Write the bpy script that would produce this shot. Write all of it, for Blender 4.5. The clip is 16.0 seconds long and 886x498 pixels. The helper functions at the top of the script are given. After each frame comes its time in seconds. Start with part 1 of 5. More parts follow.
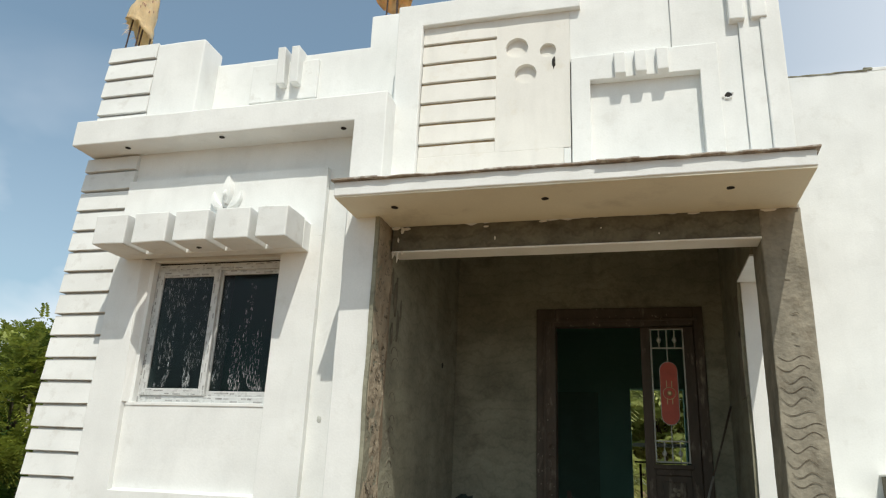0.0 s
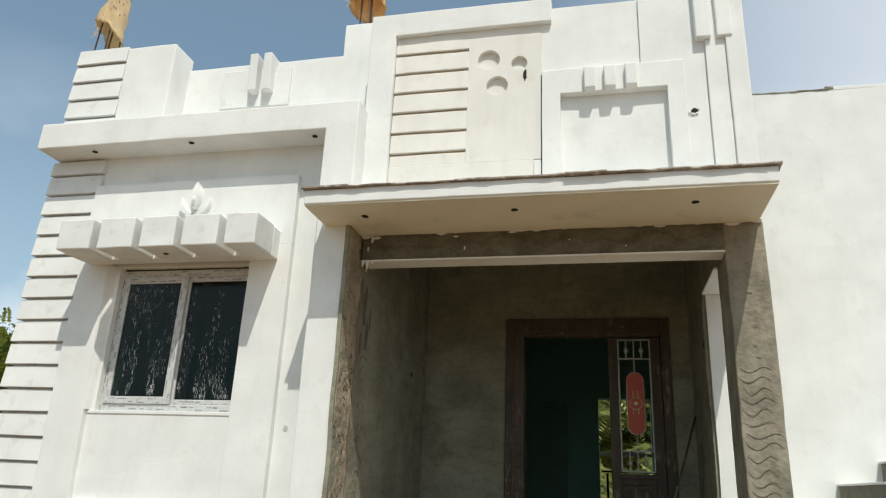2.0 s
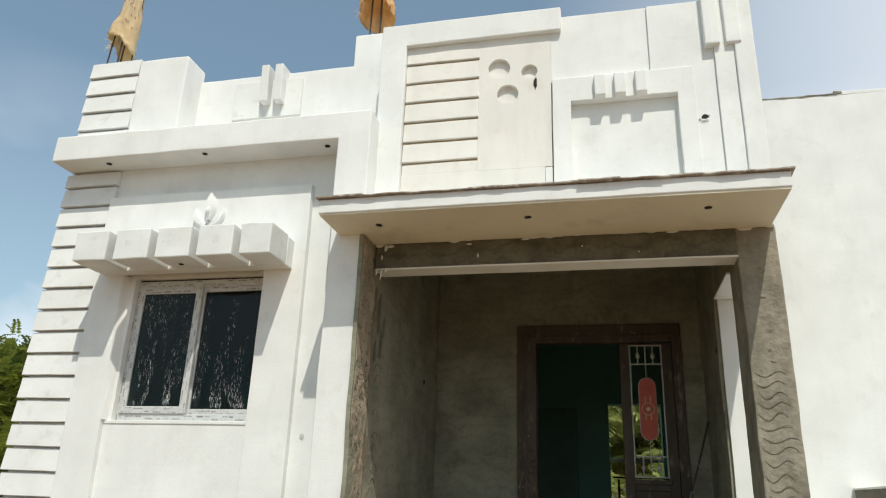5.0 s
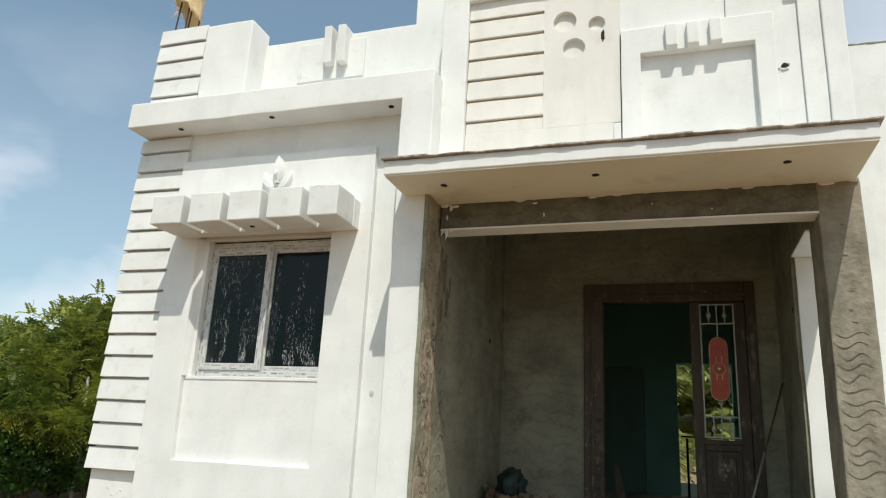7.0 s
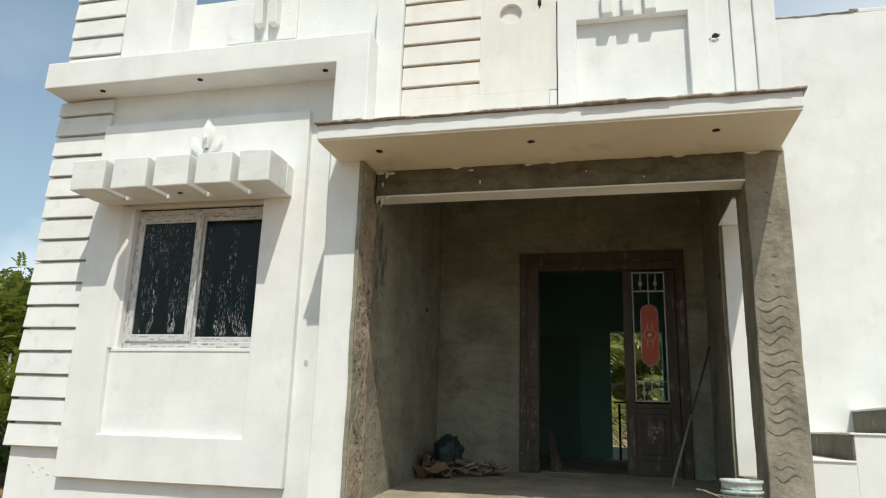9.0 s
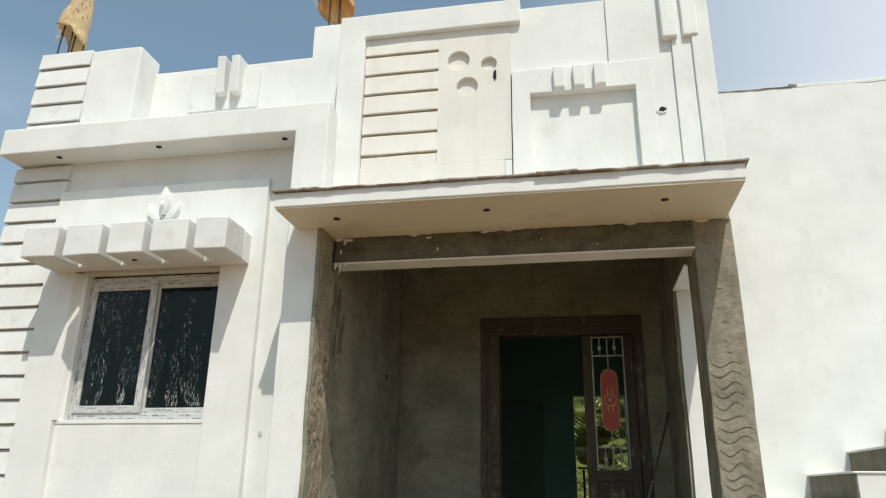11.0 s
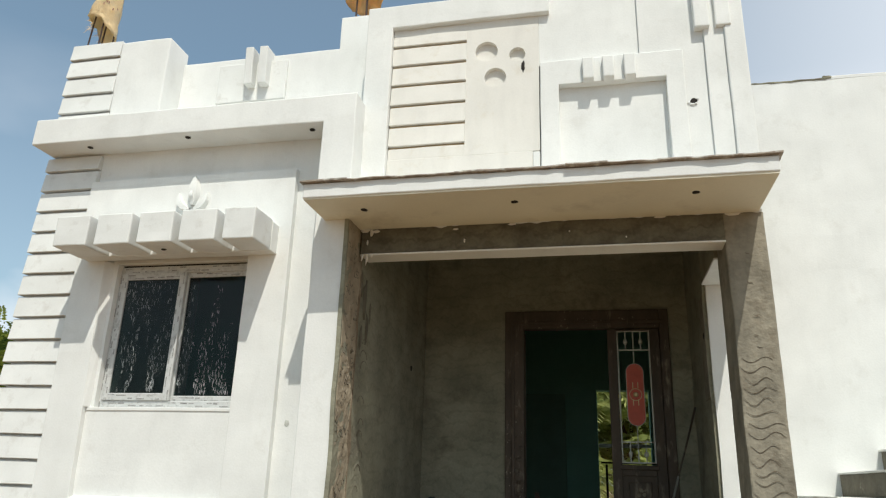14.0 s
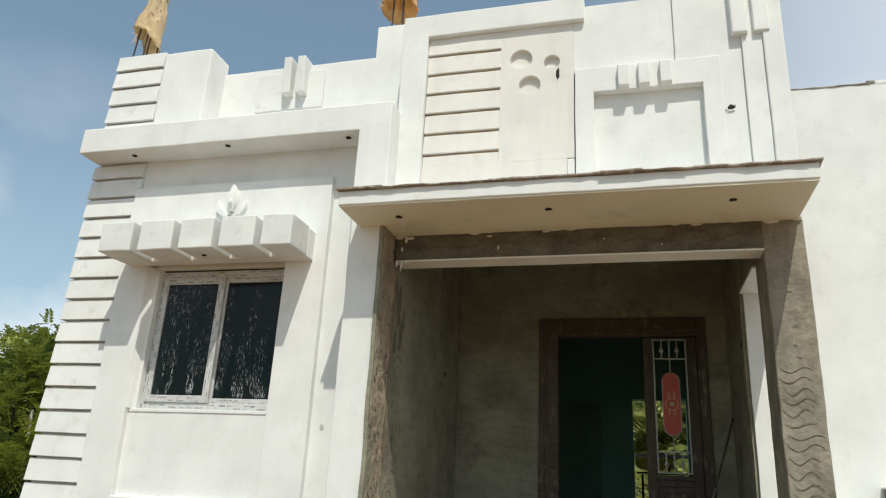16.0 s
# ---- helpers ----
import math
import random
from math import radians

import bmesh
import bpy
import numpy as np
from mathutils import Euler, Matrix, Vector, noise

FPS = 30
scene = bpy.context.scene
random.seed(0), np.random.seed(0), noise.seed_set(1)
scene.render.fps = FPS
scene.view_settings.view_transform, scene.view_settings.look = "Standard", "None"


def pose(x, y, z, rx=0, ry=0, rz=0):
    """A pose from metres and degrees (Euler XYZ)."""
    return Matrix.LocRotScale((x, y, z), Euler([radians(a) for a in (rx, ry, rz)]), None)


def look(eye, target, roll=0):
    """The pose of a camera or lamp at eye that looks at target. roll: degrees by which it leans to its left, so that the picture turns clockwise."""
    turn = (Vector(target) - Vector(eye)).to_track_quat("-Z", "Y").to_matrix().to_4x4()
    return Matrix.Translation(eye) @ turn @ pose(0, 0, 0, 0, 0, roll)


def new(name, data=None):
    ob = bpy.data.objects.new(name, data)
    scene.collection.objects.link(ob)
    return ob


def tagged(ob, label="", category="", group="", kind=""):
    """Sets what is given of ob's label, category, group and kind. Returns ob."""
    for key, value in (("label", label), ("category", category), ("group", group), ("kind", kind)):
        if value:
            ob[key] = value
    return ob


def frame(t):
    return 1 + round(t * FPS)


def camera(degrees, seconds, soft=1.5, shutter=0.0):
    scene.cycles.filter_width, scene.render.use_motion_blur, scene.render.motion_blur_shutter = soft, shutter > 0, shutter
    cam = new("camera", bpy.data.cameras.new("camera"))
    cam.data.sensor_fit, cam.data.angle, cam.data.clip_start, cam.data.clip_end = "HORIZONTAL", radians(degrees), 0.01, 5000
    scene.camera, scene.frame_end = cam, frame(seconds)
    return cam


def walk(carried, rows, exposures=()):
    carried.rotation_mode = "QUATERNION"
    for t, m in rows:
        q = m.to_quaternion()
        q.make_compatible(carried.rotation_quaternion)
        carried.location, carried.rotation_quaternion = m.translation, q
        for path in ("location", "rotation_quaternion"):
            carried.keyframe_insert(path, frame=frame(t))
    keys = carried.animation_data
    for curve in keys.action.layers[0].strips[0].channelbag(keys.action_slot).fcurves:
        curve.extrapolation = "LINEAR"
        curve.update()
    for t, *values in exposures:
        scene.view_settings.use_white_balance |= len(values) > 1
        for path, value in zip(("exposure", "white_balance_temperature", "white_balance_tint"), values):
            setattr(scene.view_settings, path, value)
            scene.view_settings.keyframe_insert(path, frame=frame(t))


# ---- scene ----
cam = camera(63.9, 16.0, soft=1.2)
PATH = [
    (0, (-0.003, 0.032, 1.482), (-0.512, 1.866, 2.098), 2.5),
    (0.5, (0.02, 0.044, 1.49), (-0.318, 1.907, 2.132), 1.8),
    (1, (0.041, 0.027, 1.492), (-0.3, 1.87, 2.189), 2.0),
    (1.5, (0.039, 0.024, 1.49), (-0.335, 1.868, 2.169), 2.2),
    (2, (0.024, 0.018, 1.487), (-0.41, 1.862, 2.128), 2.5),
    (2.5, (0.002, 0.013, 1.48), (-0.571, 1.835, 2.073), 3.2),
    (3, (-0.032, 0.046, 1.447), (-0.579, 1.918, 1.888), 2.4),
    (3.5, (-0.053, 0.036, 1.433), (-0.648, 1.889, 1.898), 0.9),
    (4, (-0.061, 0.006, 1.466), (-0.569, 1.863, 2.008), 1.6),
    (4.2, (-0.064, -0.004, 1.465), (-0.509, 1.849, 2.072), 1.8),
    (6.3, (0.004, -0.048, 1.505), (-0.438, 1.782, 2.181), 2.1),
    (6.5, (-0.024, -0.038, 1.498), (-0.555, 1.778, 2.147), 2.5),
    (7, (-0.065, -0.031, 1.491), (-0.682, 1.793, 2.032), 3.0),
    (7.5, (-0.059, 0.012, 1.46), (-0.679, 1.855, 1.927), 2.9),
    (8, (-0.075, 0.038, 1.447), (-0.631, 1.914, 1.861), 1.4),
    (8.5, (-0.059, 0.044, 1.459), (-0.52, 1.937, 1.914), 1.6),
    (9, (-0.044, 0.035, 1.456), (-0.503, 1.922, 1.933), 1.7),
    (9.1, (0.028, 0.005, 1.451), (-0.381, 1.858, 2.084), 2.5),
    (9.2, (0.049, 0.006, 1.455), (-0.366, 1.858, 2.086), 2.7),
    (11.3, (0.03, 0.026, 1.494), (-0.332, 1.884, 2.139), 0.6),
    (11.5, (0.041, 0.028, 1.491), (-0.329, 1.888, 2.127), 0.5),
    (12, (0.025, 0.031, 1.486), (-0.356, 1.887, 2.125), 0.4),
    (12.5, (0.028, 0.034, 1.49), (-0.342, 1.896, 2.12), -0.1),
    (13, (0.006, 0.031, 1.484), (-0.387, 1.894, 2.097), 0.5),
    (13.5, (-0.019, 0.022, 1.474), (-0.555, 1.849, 2.085), 2.2),
    (14, (-0.018, 0.03, 1.486), (-0.438, 1.883, 2.111), 1.8),
    (14.5, (0.012, 0.022, 1.494), (-0.303, 1.882, 2.157), 1.6),
    (15, (0.015, 0.01, 1.488), (-0.338, 1.846, 2.199), 2.2),
    (15.5, (0.002, 0.011, 1.496), (-0.377, 1.868, 2.135), 2.2),
    (16, (0.0, 0.002, 1.48), (-0.516, 1.826, 2.118), 3.0),
]
walk(cam, [(t, look(eye, target, roll)) for t, eye, target, roll in PATH],
     exposures=((0.0, 0.05, 6770, 7.4), (0.6, 0.05, 6770, 7.4), (1.5, -0.05, 6770, 7.4), (2.5, 0.04, 6770, 7.4), (4.0, 0.07, 6770, 7.4), (6.4, -0.02, 6770, 7.4), (7.0, 0.07, 6770, 7.4), (7.5, 0.09, 6770, 7.4), (11.5, 0.04, 6770, 7.4), (13.0, 0.05, 6770, 7.4), (16.0, -0.01, 6770, 7.4)))

# world, sun, exposure
SUN_WAY = Vector((-0.42, 1.0, -1.73))
sun = new("sun", bpy.data.lights.new("sun", "SUN"))
sun.data.energy, sun.data.angle, sun.data.color = 3.5, radians(0.53), (1.0, 0.96, 0.90)
sun.matrix_basis = Matrix.Translation((3, -8, 14)) @ SUN_WAY.to_track_quat("-Z", "Y").to_matrix().to_4x4()
world = bpy.data.worlds.new("sky")
scene.world = world
world.use_nodes = True
wn, wl = world.node_tree.nodes, world.node_tree.links
sky = wn.new("ShaderNodeTexSky")
sky.sky_type, sky.sun_disc = "NISHITA", False
sky.sun_elevation, sky.sun_rotation = radians(58), radians(158)
sky.air_density, sky.dust_density, sky.ozone_density = 1.0, 1.6, 1.5
coord = wn.new("ShaderNodeTexCoord")
stretch = wn.new("ShaderNodeMapping")
stretch.inputs["Scale"].default_value = (1.0, 1.3, 2.9)
stretch.inputs["Location"].default_value = (0.35, 0.1, 0.25)
wisps = wn.new("ShaderNodeTexNoise")
wisps.inputs["Scale"].default_value, wisps.inputs["Detail"].default_value = 1.7, 5.0
wisps.inputs["Roughness"].default_value, wisps.inputs["Distortion"].default_value = 0.52, 0.35
band = wn.new("ShaderNodeMapRange")
band.inputs["From Min"].default_value, band.inputs["From Max"].default_value = 0.49, 0.72
band.inputs["To Min"].default_value, band.inputs["To Max"].default_value = 0.02, 0.72
clouds = wn.new("ShaderNodeMixRGB")
clouds.inputs["Color2"].default_value = (6.9, 7.4, 8.3, 1)
wl.new(coord.outputs["Generated"], stretch.inputs["Vector"])
wl.new(stretch.outputs["Vector"], wisps.inputs["Vector"])
wl.new(wisps.outputs["Fac"], band.inputs["Value"])
split = wn.new("ShaderNodeSeparateXYZ")
pale = wn.new("ShaderNodeMapRange")
pale.inputs["From Min"].default_value, pale.inputs["From Max"].default_value = -0.08, 0.40
pale.inputs["To Min"].default_value, pale.inputs["To Max"].default_value = 0.12, 0.80
both = wn.new("ShaderNodeMath")
both.use_clamp = True
wl.new(coord.outputs["Generated"], split.inputs["Vector"])
wl.new(split.outputs["X"], pale.inputs["Value"])
wl.new(pale.outputs["Result"], both.inputs[0])
haze = wn.new("ShaderNodeMapRange")
haze.inputs["From Min"].default_value, haze.inputs["From Max"].default_value = 0.50, 0.24
veil = wn.new("ShaderNodeMath")
veil.operation = "MULTIPLY_ADD"
low_ = wn.new("ShaderNodeMath")
low_.operation, low_.inputs[1].default_value = "MULTIPLY", 0.13
wl.new(split.outputs["Z"], haze.inputs["Value"])
wl.new(haze.outputs["Result"], low_.inputs[0])
wl.new(haze.outputs["Result"], veil.inputs[0])
wl.new(band.outputs["Result"], veil.inputs[1])
wl.new(low_.outputs["Value"], veil.inputs[2])
wl.new(veil.outputs["Value"], both.inputs[1])
wl.new(both.outputs["Value"], clouds.inputs["Fac"])
teal = wn.new("ShaderNodeMixRGB")
teal.blend_type = "MULTIPLY"
teal.inputs["Fac"].default_value, teal.inputs["Color2"].default_value = 1.0, (0.77, 1.06, 1.03, 1)
wl.new(sky.outputs["Color"], teal.inputs["Color1"])
wl.new(teal.outputs["Color"], clouds.inputs["Color1"])
wl.new(clouds.outputs["Color"], wn["Background"].inputs["Color"])
wn["Background"].inputs["Strength"].default_value = 0.125


# materials
def material(name, color, rough=0.85, metal=0.0, spread=0.12, scale=6.0, grain=60.0, bump=0.25, depth=0.004,
             stain=None, stain_at=0.62, stain_scale=1.5, stain_to=0.85, tall=1.0, piece=0.0, transmission=0.0, streak=0.0, trowel=0.0):
    m = bpy.data.materials.new(name)
    m.use_nodes = True
    n, l = m.node_tree.nodes, m.node_tree.links
    b = n["Principled BSDF"]
    b.inputs["Roughness"].default_value, b.inputs["Metallic"].default_value = rough, metal
    b.inputs["Transmission Weight"].default_value = transmission
    geo = n.new("ShaderNodeNewGeometry")
    at = n.new("ShaderNodeMapping")
    at.inputs["Scale"].default_value = (1, 1, tall)
    l.new(geo.outputs["Position"], at.inputs["Vector"])
    big, small = n.new("ShaderNodeTexNoise"), n.new("ShaderNodeTexNoise")
    for node, s, d in ((big, scale, 6), (small, grain, 4)):
        node.inputs["Scale"].default_value, node.inputs["Detail"].default_value = s, d
        l.new(at.outputs["Vector"], node.inputs["Vector"])
    add = n.new("ShaderNodeMath")
    add.operation = "MULTIPLY_ADD"
    add.inputs[1].default_value = 0.35
    l.new(small.outputs["Fac"], add.inputs[0])
    l.new(big.outputs["Fac"], add.inputs[2])
    r = n.new("ShaderNodeMapRange")
    r.inputs["From Min"].default_value, r.inputs["From Max"].default_value = 0.38, 0.98
    r.inputs["To Min"].default_value, r.inputs["To Max"].default_value = 1 - spread, 1 + spread
    l.new(add.outputs["Value"], r.inputs["Value"])
    out = r.outputs["Result"]
    if piece:
        info = n.new("ShaderNodeObjectInfo")
        vary = n.new("ShaderNodeMapRange")
        vary.inputs["To Min"].default_value, vary.inputs["To Max"].default_value = 1 - piece, 1 + piece
        l.new(info.outputs["Random"], vary.inputs["Value"])
        mul = n.new("ShaderNodeMath")
        mul.operation = "MULTIPLY"
        l.new(out, mul.inputs[0])
        l.new(vary.outputs["Result"], mul.inputs[1])
        out = mul.outputs["Value"]
    if streak:
        run, stretch_ = n.new("ShaderNodeTexNoise"), n.new("ShaderNodeMapping")
        stretch_.inputs["Scale"].default_value = (5, 5, 1.1)
        run.inputs["Scale"].default_value, run.inputs["Detail"].default_value = 1.6, 7
        l.new(geo.outputs["Position"], stretch_.inputs["Vector"])
        l.new(stretch_.outputs["Vector"], run.inputs["Vector"])
        drip = n.new("ShaderNodeMapRange")
        drip.inputs["From Min"].default_value, drip.inputs["From Max"].default_value = 0.50, 0.78
        drip.inputs["To Min"].default_value, drip.inputs["To Max"].default_value = 1.0, 1.0 - streak
        l.new(run.outputs["Fac"], drip.inputs["Value"])
        fade = n.new("ShaderNodeMath")
        fade.operation = "MULTIPLY"
        l.new(out, fade.inputs[0])
        l.new(drip.outputs["Result"], fade.inputs[1])
        out = fade.outputs["Value"]
    relief = add.outputs["Value"]
    if trowel:
        # short curved sweeps left by the trowel
        sweep = n.new("ShaderNodeTexWave")
        sweep.wave_type, sweep.bands_direction = "BANDS", "Z"
        for key, value in (("Scale", 2.6), ("Distortion", 11.0), ("Detail", 4.0), ("Detail Scale", 1.4), ("Detail Roughness", 0.6)):
            sweep.inputs[key].default_value = value
        l.new(geo.outputs["Position"], sweep.inputs["Vector"])
        ridge = n.new("ShaderNodeMapRange")
        ridge.inputs["From Min"].default_value, ridge.inputs["From Max"].default_value = 0.0, 0.22
        ridge.inputs["To Min"].default_value, ridge.inputs["To Max"].default_value = 1.0 - trowel, 1.0
        l.new(sweep.outputs["Fac"], ridge.inputs["Value"])
        worn = n.new("ShaderNodeMath")
        worn.operation = "MULTIPLY"
        l.new(out, worn.inputs[0])
        l.new(ridge.outputs["Result"], worn.inputs[1])
        out = worn.outputs["Value"]
        sum_ = n.new("ShaderNodeMath")
        sum_.operation, sum_.inputs[1].default_value = "MULTIPLY_ADD", 0.12
        l.new(sweep.outputs["Fac"], sum_.inputs[0])
        l.new(relief, sum_.inputs[2])
        relief = sum_.outputs["Value"]
    tone = n.new("ShaderNodeVectorMath")
    tone.operation = "SCALE"
    tone.inputs[0].default_value = color
    l.new(out, tone.inputs["Scale"])
    last = tone.outputs["Vector"]
    if stain:
        s = n.new("ShaderNodeTexNoise")
        s.inputs["Scale"].default_value, s.inputs["Detail"].default_value = stain_scale, 8
        s.inputs["Roughness"].default_value = 0.65
        shift = n.new("ShaderNodeVectorMath")
        shift.inputs[1].default_value = (7.3, 2.1, 5.7)
        l.new(at.outputs["Vector"], shift.inputs[0])
        l.new(shift.outputs["Vector"], s.inputs["Vector"])
        ramp = n.new("ShaderNodeMapRange")
        ramp.inputs["From Min"].default_value, ramp.inputs["From Max"].default_value = stain_at, stain_at + 0.14
        ramp.inputs["To Max"].default_value = stain_to
        l.new(s.outputs["Fac"], ramp.inputs["Value"])
        mix = n.new("ShaderNodeMixRGB")
        mix.inputs["Color2"].default_value = (*stain, 1)
        l.new(ramp.outputs["Result"], mix.inputs["Fac"])
        l.new(last, mix.inputs["Color1"])
        last = mix.outputs["Color"]
    l.new(last, b.inputs["Base Color"])
    if bump:
        bm_ = n.new("ShaderNodeBump")
        bm_.inputs["Strength"].default_value, bm_.inputs["Distance"].default_value = bump, depth
        l.new(relief, bm_.inputs["Height"])
        l.new(bm_.outputs["Normal"], b.inputs["Normal"])
    return m


WHITE = material("white_primer", (0.74, 0.75, 0.73), 0.9, spread=0.085, scale=2.6, grain=70, bump=0.5, depth=0.005,
                 stain=(0.56, 0.55, 0.51), stain_at=0.575, stain_scale=5.5, stain_to=0.30, streak=0.05)
BOARD = material("board_primer", (0.70, 0.71, 0.69), 0.9, spread=0.08, scale=3.5, grain=80, bump=0.4, depth=0.004,
                 stain=(0.48, 0.46, 0.42), stain_at=0.56, stain_scale=7.5, stain_to=0.42, piece=0.04)
CREAM = material("aged_primer", (0.722, 0.706, 0.658), 0.9, spread=0.07, scale=2.5, grain=80, bump=0.4, depth=0.004,
                 stain=(0.58, 0.52, 0.41), stain_at=0.57, stain_scale=5.0, stain_to=0.42, streak=0.08)
CEMENT = material("bare_cement", (0.246, 0.240, 0.178), 0.95, spread=0.34, scale=3.2, grain=45, bump=0.9, depth=0.016, trowel=0.13,
                  stain=(0.135, 0.118, 0.088), stain_at=0.56, stain_scale=2.6, stain_to=0.8)
# same cement as the pillar, darkened to put canopy shade in its colour
SHADED = material("shaded_cement", (0.140, 0.131, 0.097), 0.95, spread=0.40, scale=5, grain=40, bump=1.0, depth=0.018, trowel=0.22,
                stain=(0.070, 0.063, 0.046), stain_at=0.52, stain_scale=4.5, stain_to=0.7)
FACE = material("tan_plaster", (0.33, 0.280, 0.205), 0.95, spread=0.35, scale=6, grain=32, bump=1.0, depth=0.02,
                stain=(0.20, 0.15, 0.10), stain_at=0.56, stain_scale=5, stain_to=0.7)
ROUGH = material("rough_plaster", (0.245, 0.223, 0.172), 0.95, spread=0.42, scale=5, grain=30, bump=1.0, depth=0.02,
                 stain=(0.150, 0.120, 0.082), stain_at=0.555, stain_scale=5.2, stain_to=0.6, streak=0.22)
FLOOR = material("dusty_concrete", (0.305, 0.262, 0.190), 0.95, spread=0.32, scale=3.4, grain=28, bump=1.0, depth=0.018,
                 stain=(0.50, 0.45, 0.37), stain_at=0.56, stain_scale=3.2, stain_to=0.7)
# white primer tinted cream: warm bounce off the ground is in the colour
SOFFIT_BOUNCE = material("soffit_bounce_primer", (0.73, 0.695, 0.57), 0.9, spread=0.08, scale=2.0, grain=80, bump=0.3,
                        stain=(0.50, 0.46, 0.37), stain_at=0.56, stain_scale=2.4, stain_to=0.5)
RISER = material("stair_cement", (0.155, 0.143, 0.108), 0.95, spread=0.35, scale=7, grain=40, bump=1.0, depth=0.012,
                 stain=(0.50, 0.49, 0.44), stain_at=0.63, stain_scale=7, stain_to=0.8)
# crumb colour lifted so the sunlit floor edge looks brighter
CRUMB = material("sunlit_mortar_crumb", (0.47, 0.42, 0.33), 0.95, spread=0.4, scale=20, bump=0)
CAP = material("mortar_edge", (0.29, 0.245, 0.200), 0.95, spread=0.45, scale=9, grain=60, bump=1.0, depth=0.012,
               stain=(0.62, 0.60, 0.55), stain_at=0.50, stain_scale=9, stain_to=0.85)
HOLLOW = material("dark_hollow", (0.02, 0.017, 0.014), 0.95, bump=0)
FRAME = material("taped_white_frame", (0.54, 0.55, 0.54), 0.5, spread=0.10, scale=14, bump=0.1,
                 stain=(0.34, 0.35, 0.34), stain_at=0.52, stain_scale=26, stain_to=0.75)
TAPE = material("torn_tape", (0.30, 0.30, 0.29), 0.7, spread=0.4, scale=30, bump=0)
SPLASH = material("white_splash", (0.50, 0.54, 0.55), 0.8, bump=0)
WOOD = material("dark_door_wood", (0.074, 0.055, 0.039), 0.7, spread=0.35, scale=9, grain=60, bump=0.5, tall=0.3,
                stain=(0.30, 0.25, 0.18), stain_at=0.575, stain_scale=13, stain_to=0.7)
METAL = material("grey_painted_steel", (0.50, 0.51, 0.47), 0.45, 0.0, spread=0.08, bump=0.1)
RED = material("red_painted_plate", (0.52, 0.085, 0.045), 0.5, spread=0.12, scale=14, bump=0.15)
GOLD = material("dull_brass", (0.55, 0.42, 0.22), 0.4, 0.6, bump=0)
TEAL = material("green_room_paint", (0.21, 0.44, 0.365), 0.8, spread=0.08, scale=2, bump=0.15)
SACK = material("woven_sack", (0.90, 0.61, 0.31), 0.75, spread=0.22, scale=9, grain=70, bump=1.0, depth=0.014,
                stain=(0.74, 0.60, 0.40), stain_at=0.50, stain_scale=5, stain_to=0.8)
PALE = material("pale_sack", (0.93, 0.76, 0.48), 0.75, spread=0.2, scale=9, grain=70, bump=1.0, depth=0.014,
                stain=(0.80, 0.70, 0.50), stain_at=0.48, stain_scale=5, stain_to=0.8)
PRINT = material("faded_print", (0.42, 0.22, 0.15), 0.8, spread=0.3, bump=0)
STEEL = material("rusty_rebar", (0.075, 0.05, 0.04), 0.8, 0.3, spread=0.4, scale=30, bump=0.5)
CARD = material("torn_cardboard", (0.31, 0.215, 0.140), 0.9, spread=0.25, scale=8, bump=0.4, piece=0.3)
BAG = material("dark_green_bag", (0.012, 0.028, 0.024), 0.62, spread=0.4, scale=12, bump=0.5)
PAIL = material("white_pail", (0.46, 0.50, 0.47), 0.5, spread=0.3, scale=18, bump=0.2,
                stain=(0.14, 0.22, 0.18), stain_at=0.53, stain_scale=15, stain_to=0.7)
GREENBAND = material("green_band", (0.05, 0.20, 0.14), 0.5, spread=0.2, scale=12, bump=0.2,
                     stain=(0.7, 0.72, 0.70), stain_at=0.51, stain_scale=16, stain_to=0.9)
FLAKE = material("pale_flake", (0.24, 0.21, 0.16), 0.85, spread=0.3, bump=0)
POLE = material("weathered_pole", (0.30, 0.285, 0.25), 0.8, spread=0.2, bump=0.3)
SOIL = material("dry_soil", (0.205, 0.124, 0.058), 0.97, spread=0.3, scale=0.8, grain=14, bump=1.0, depth=0.05,
                stain=(0.25, 0.17, 0.092), stain_at=0.5, stain_scale=0.9, stain_to=0.8)
STRAW = material("dry_grass", (0.27, 0.18, 0.085), 0.9, spread=0.3, bump=0)
BARK = material("bark", (0.16, 0.125, 0.09), 0.9, spread=0.3, scale=12, bump=0.8, depth=0.02)
ROOFTOP = material("grey_slab", (0.35, 0.33, 0.30), 0.95, spread=0.15, bump=0.4)


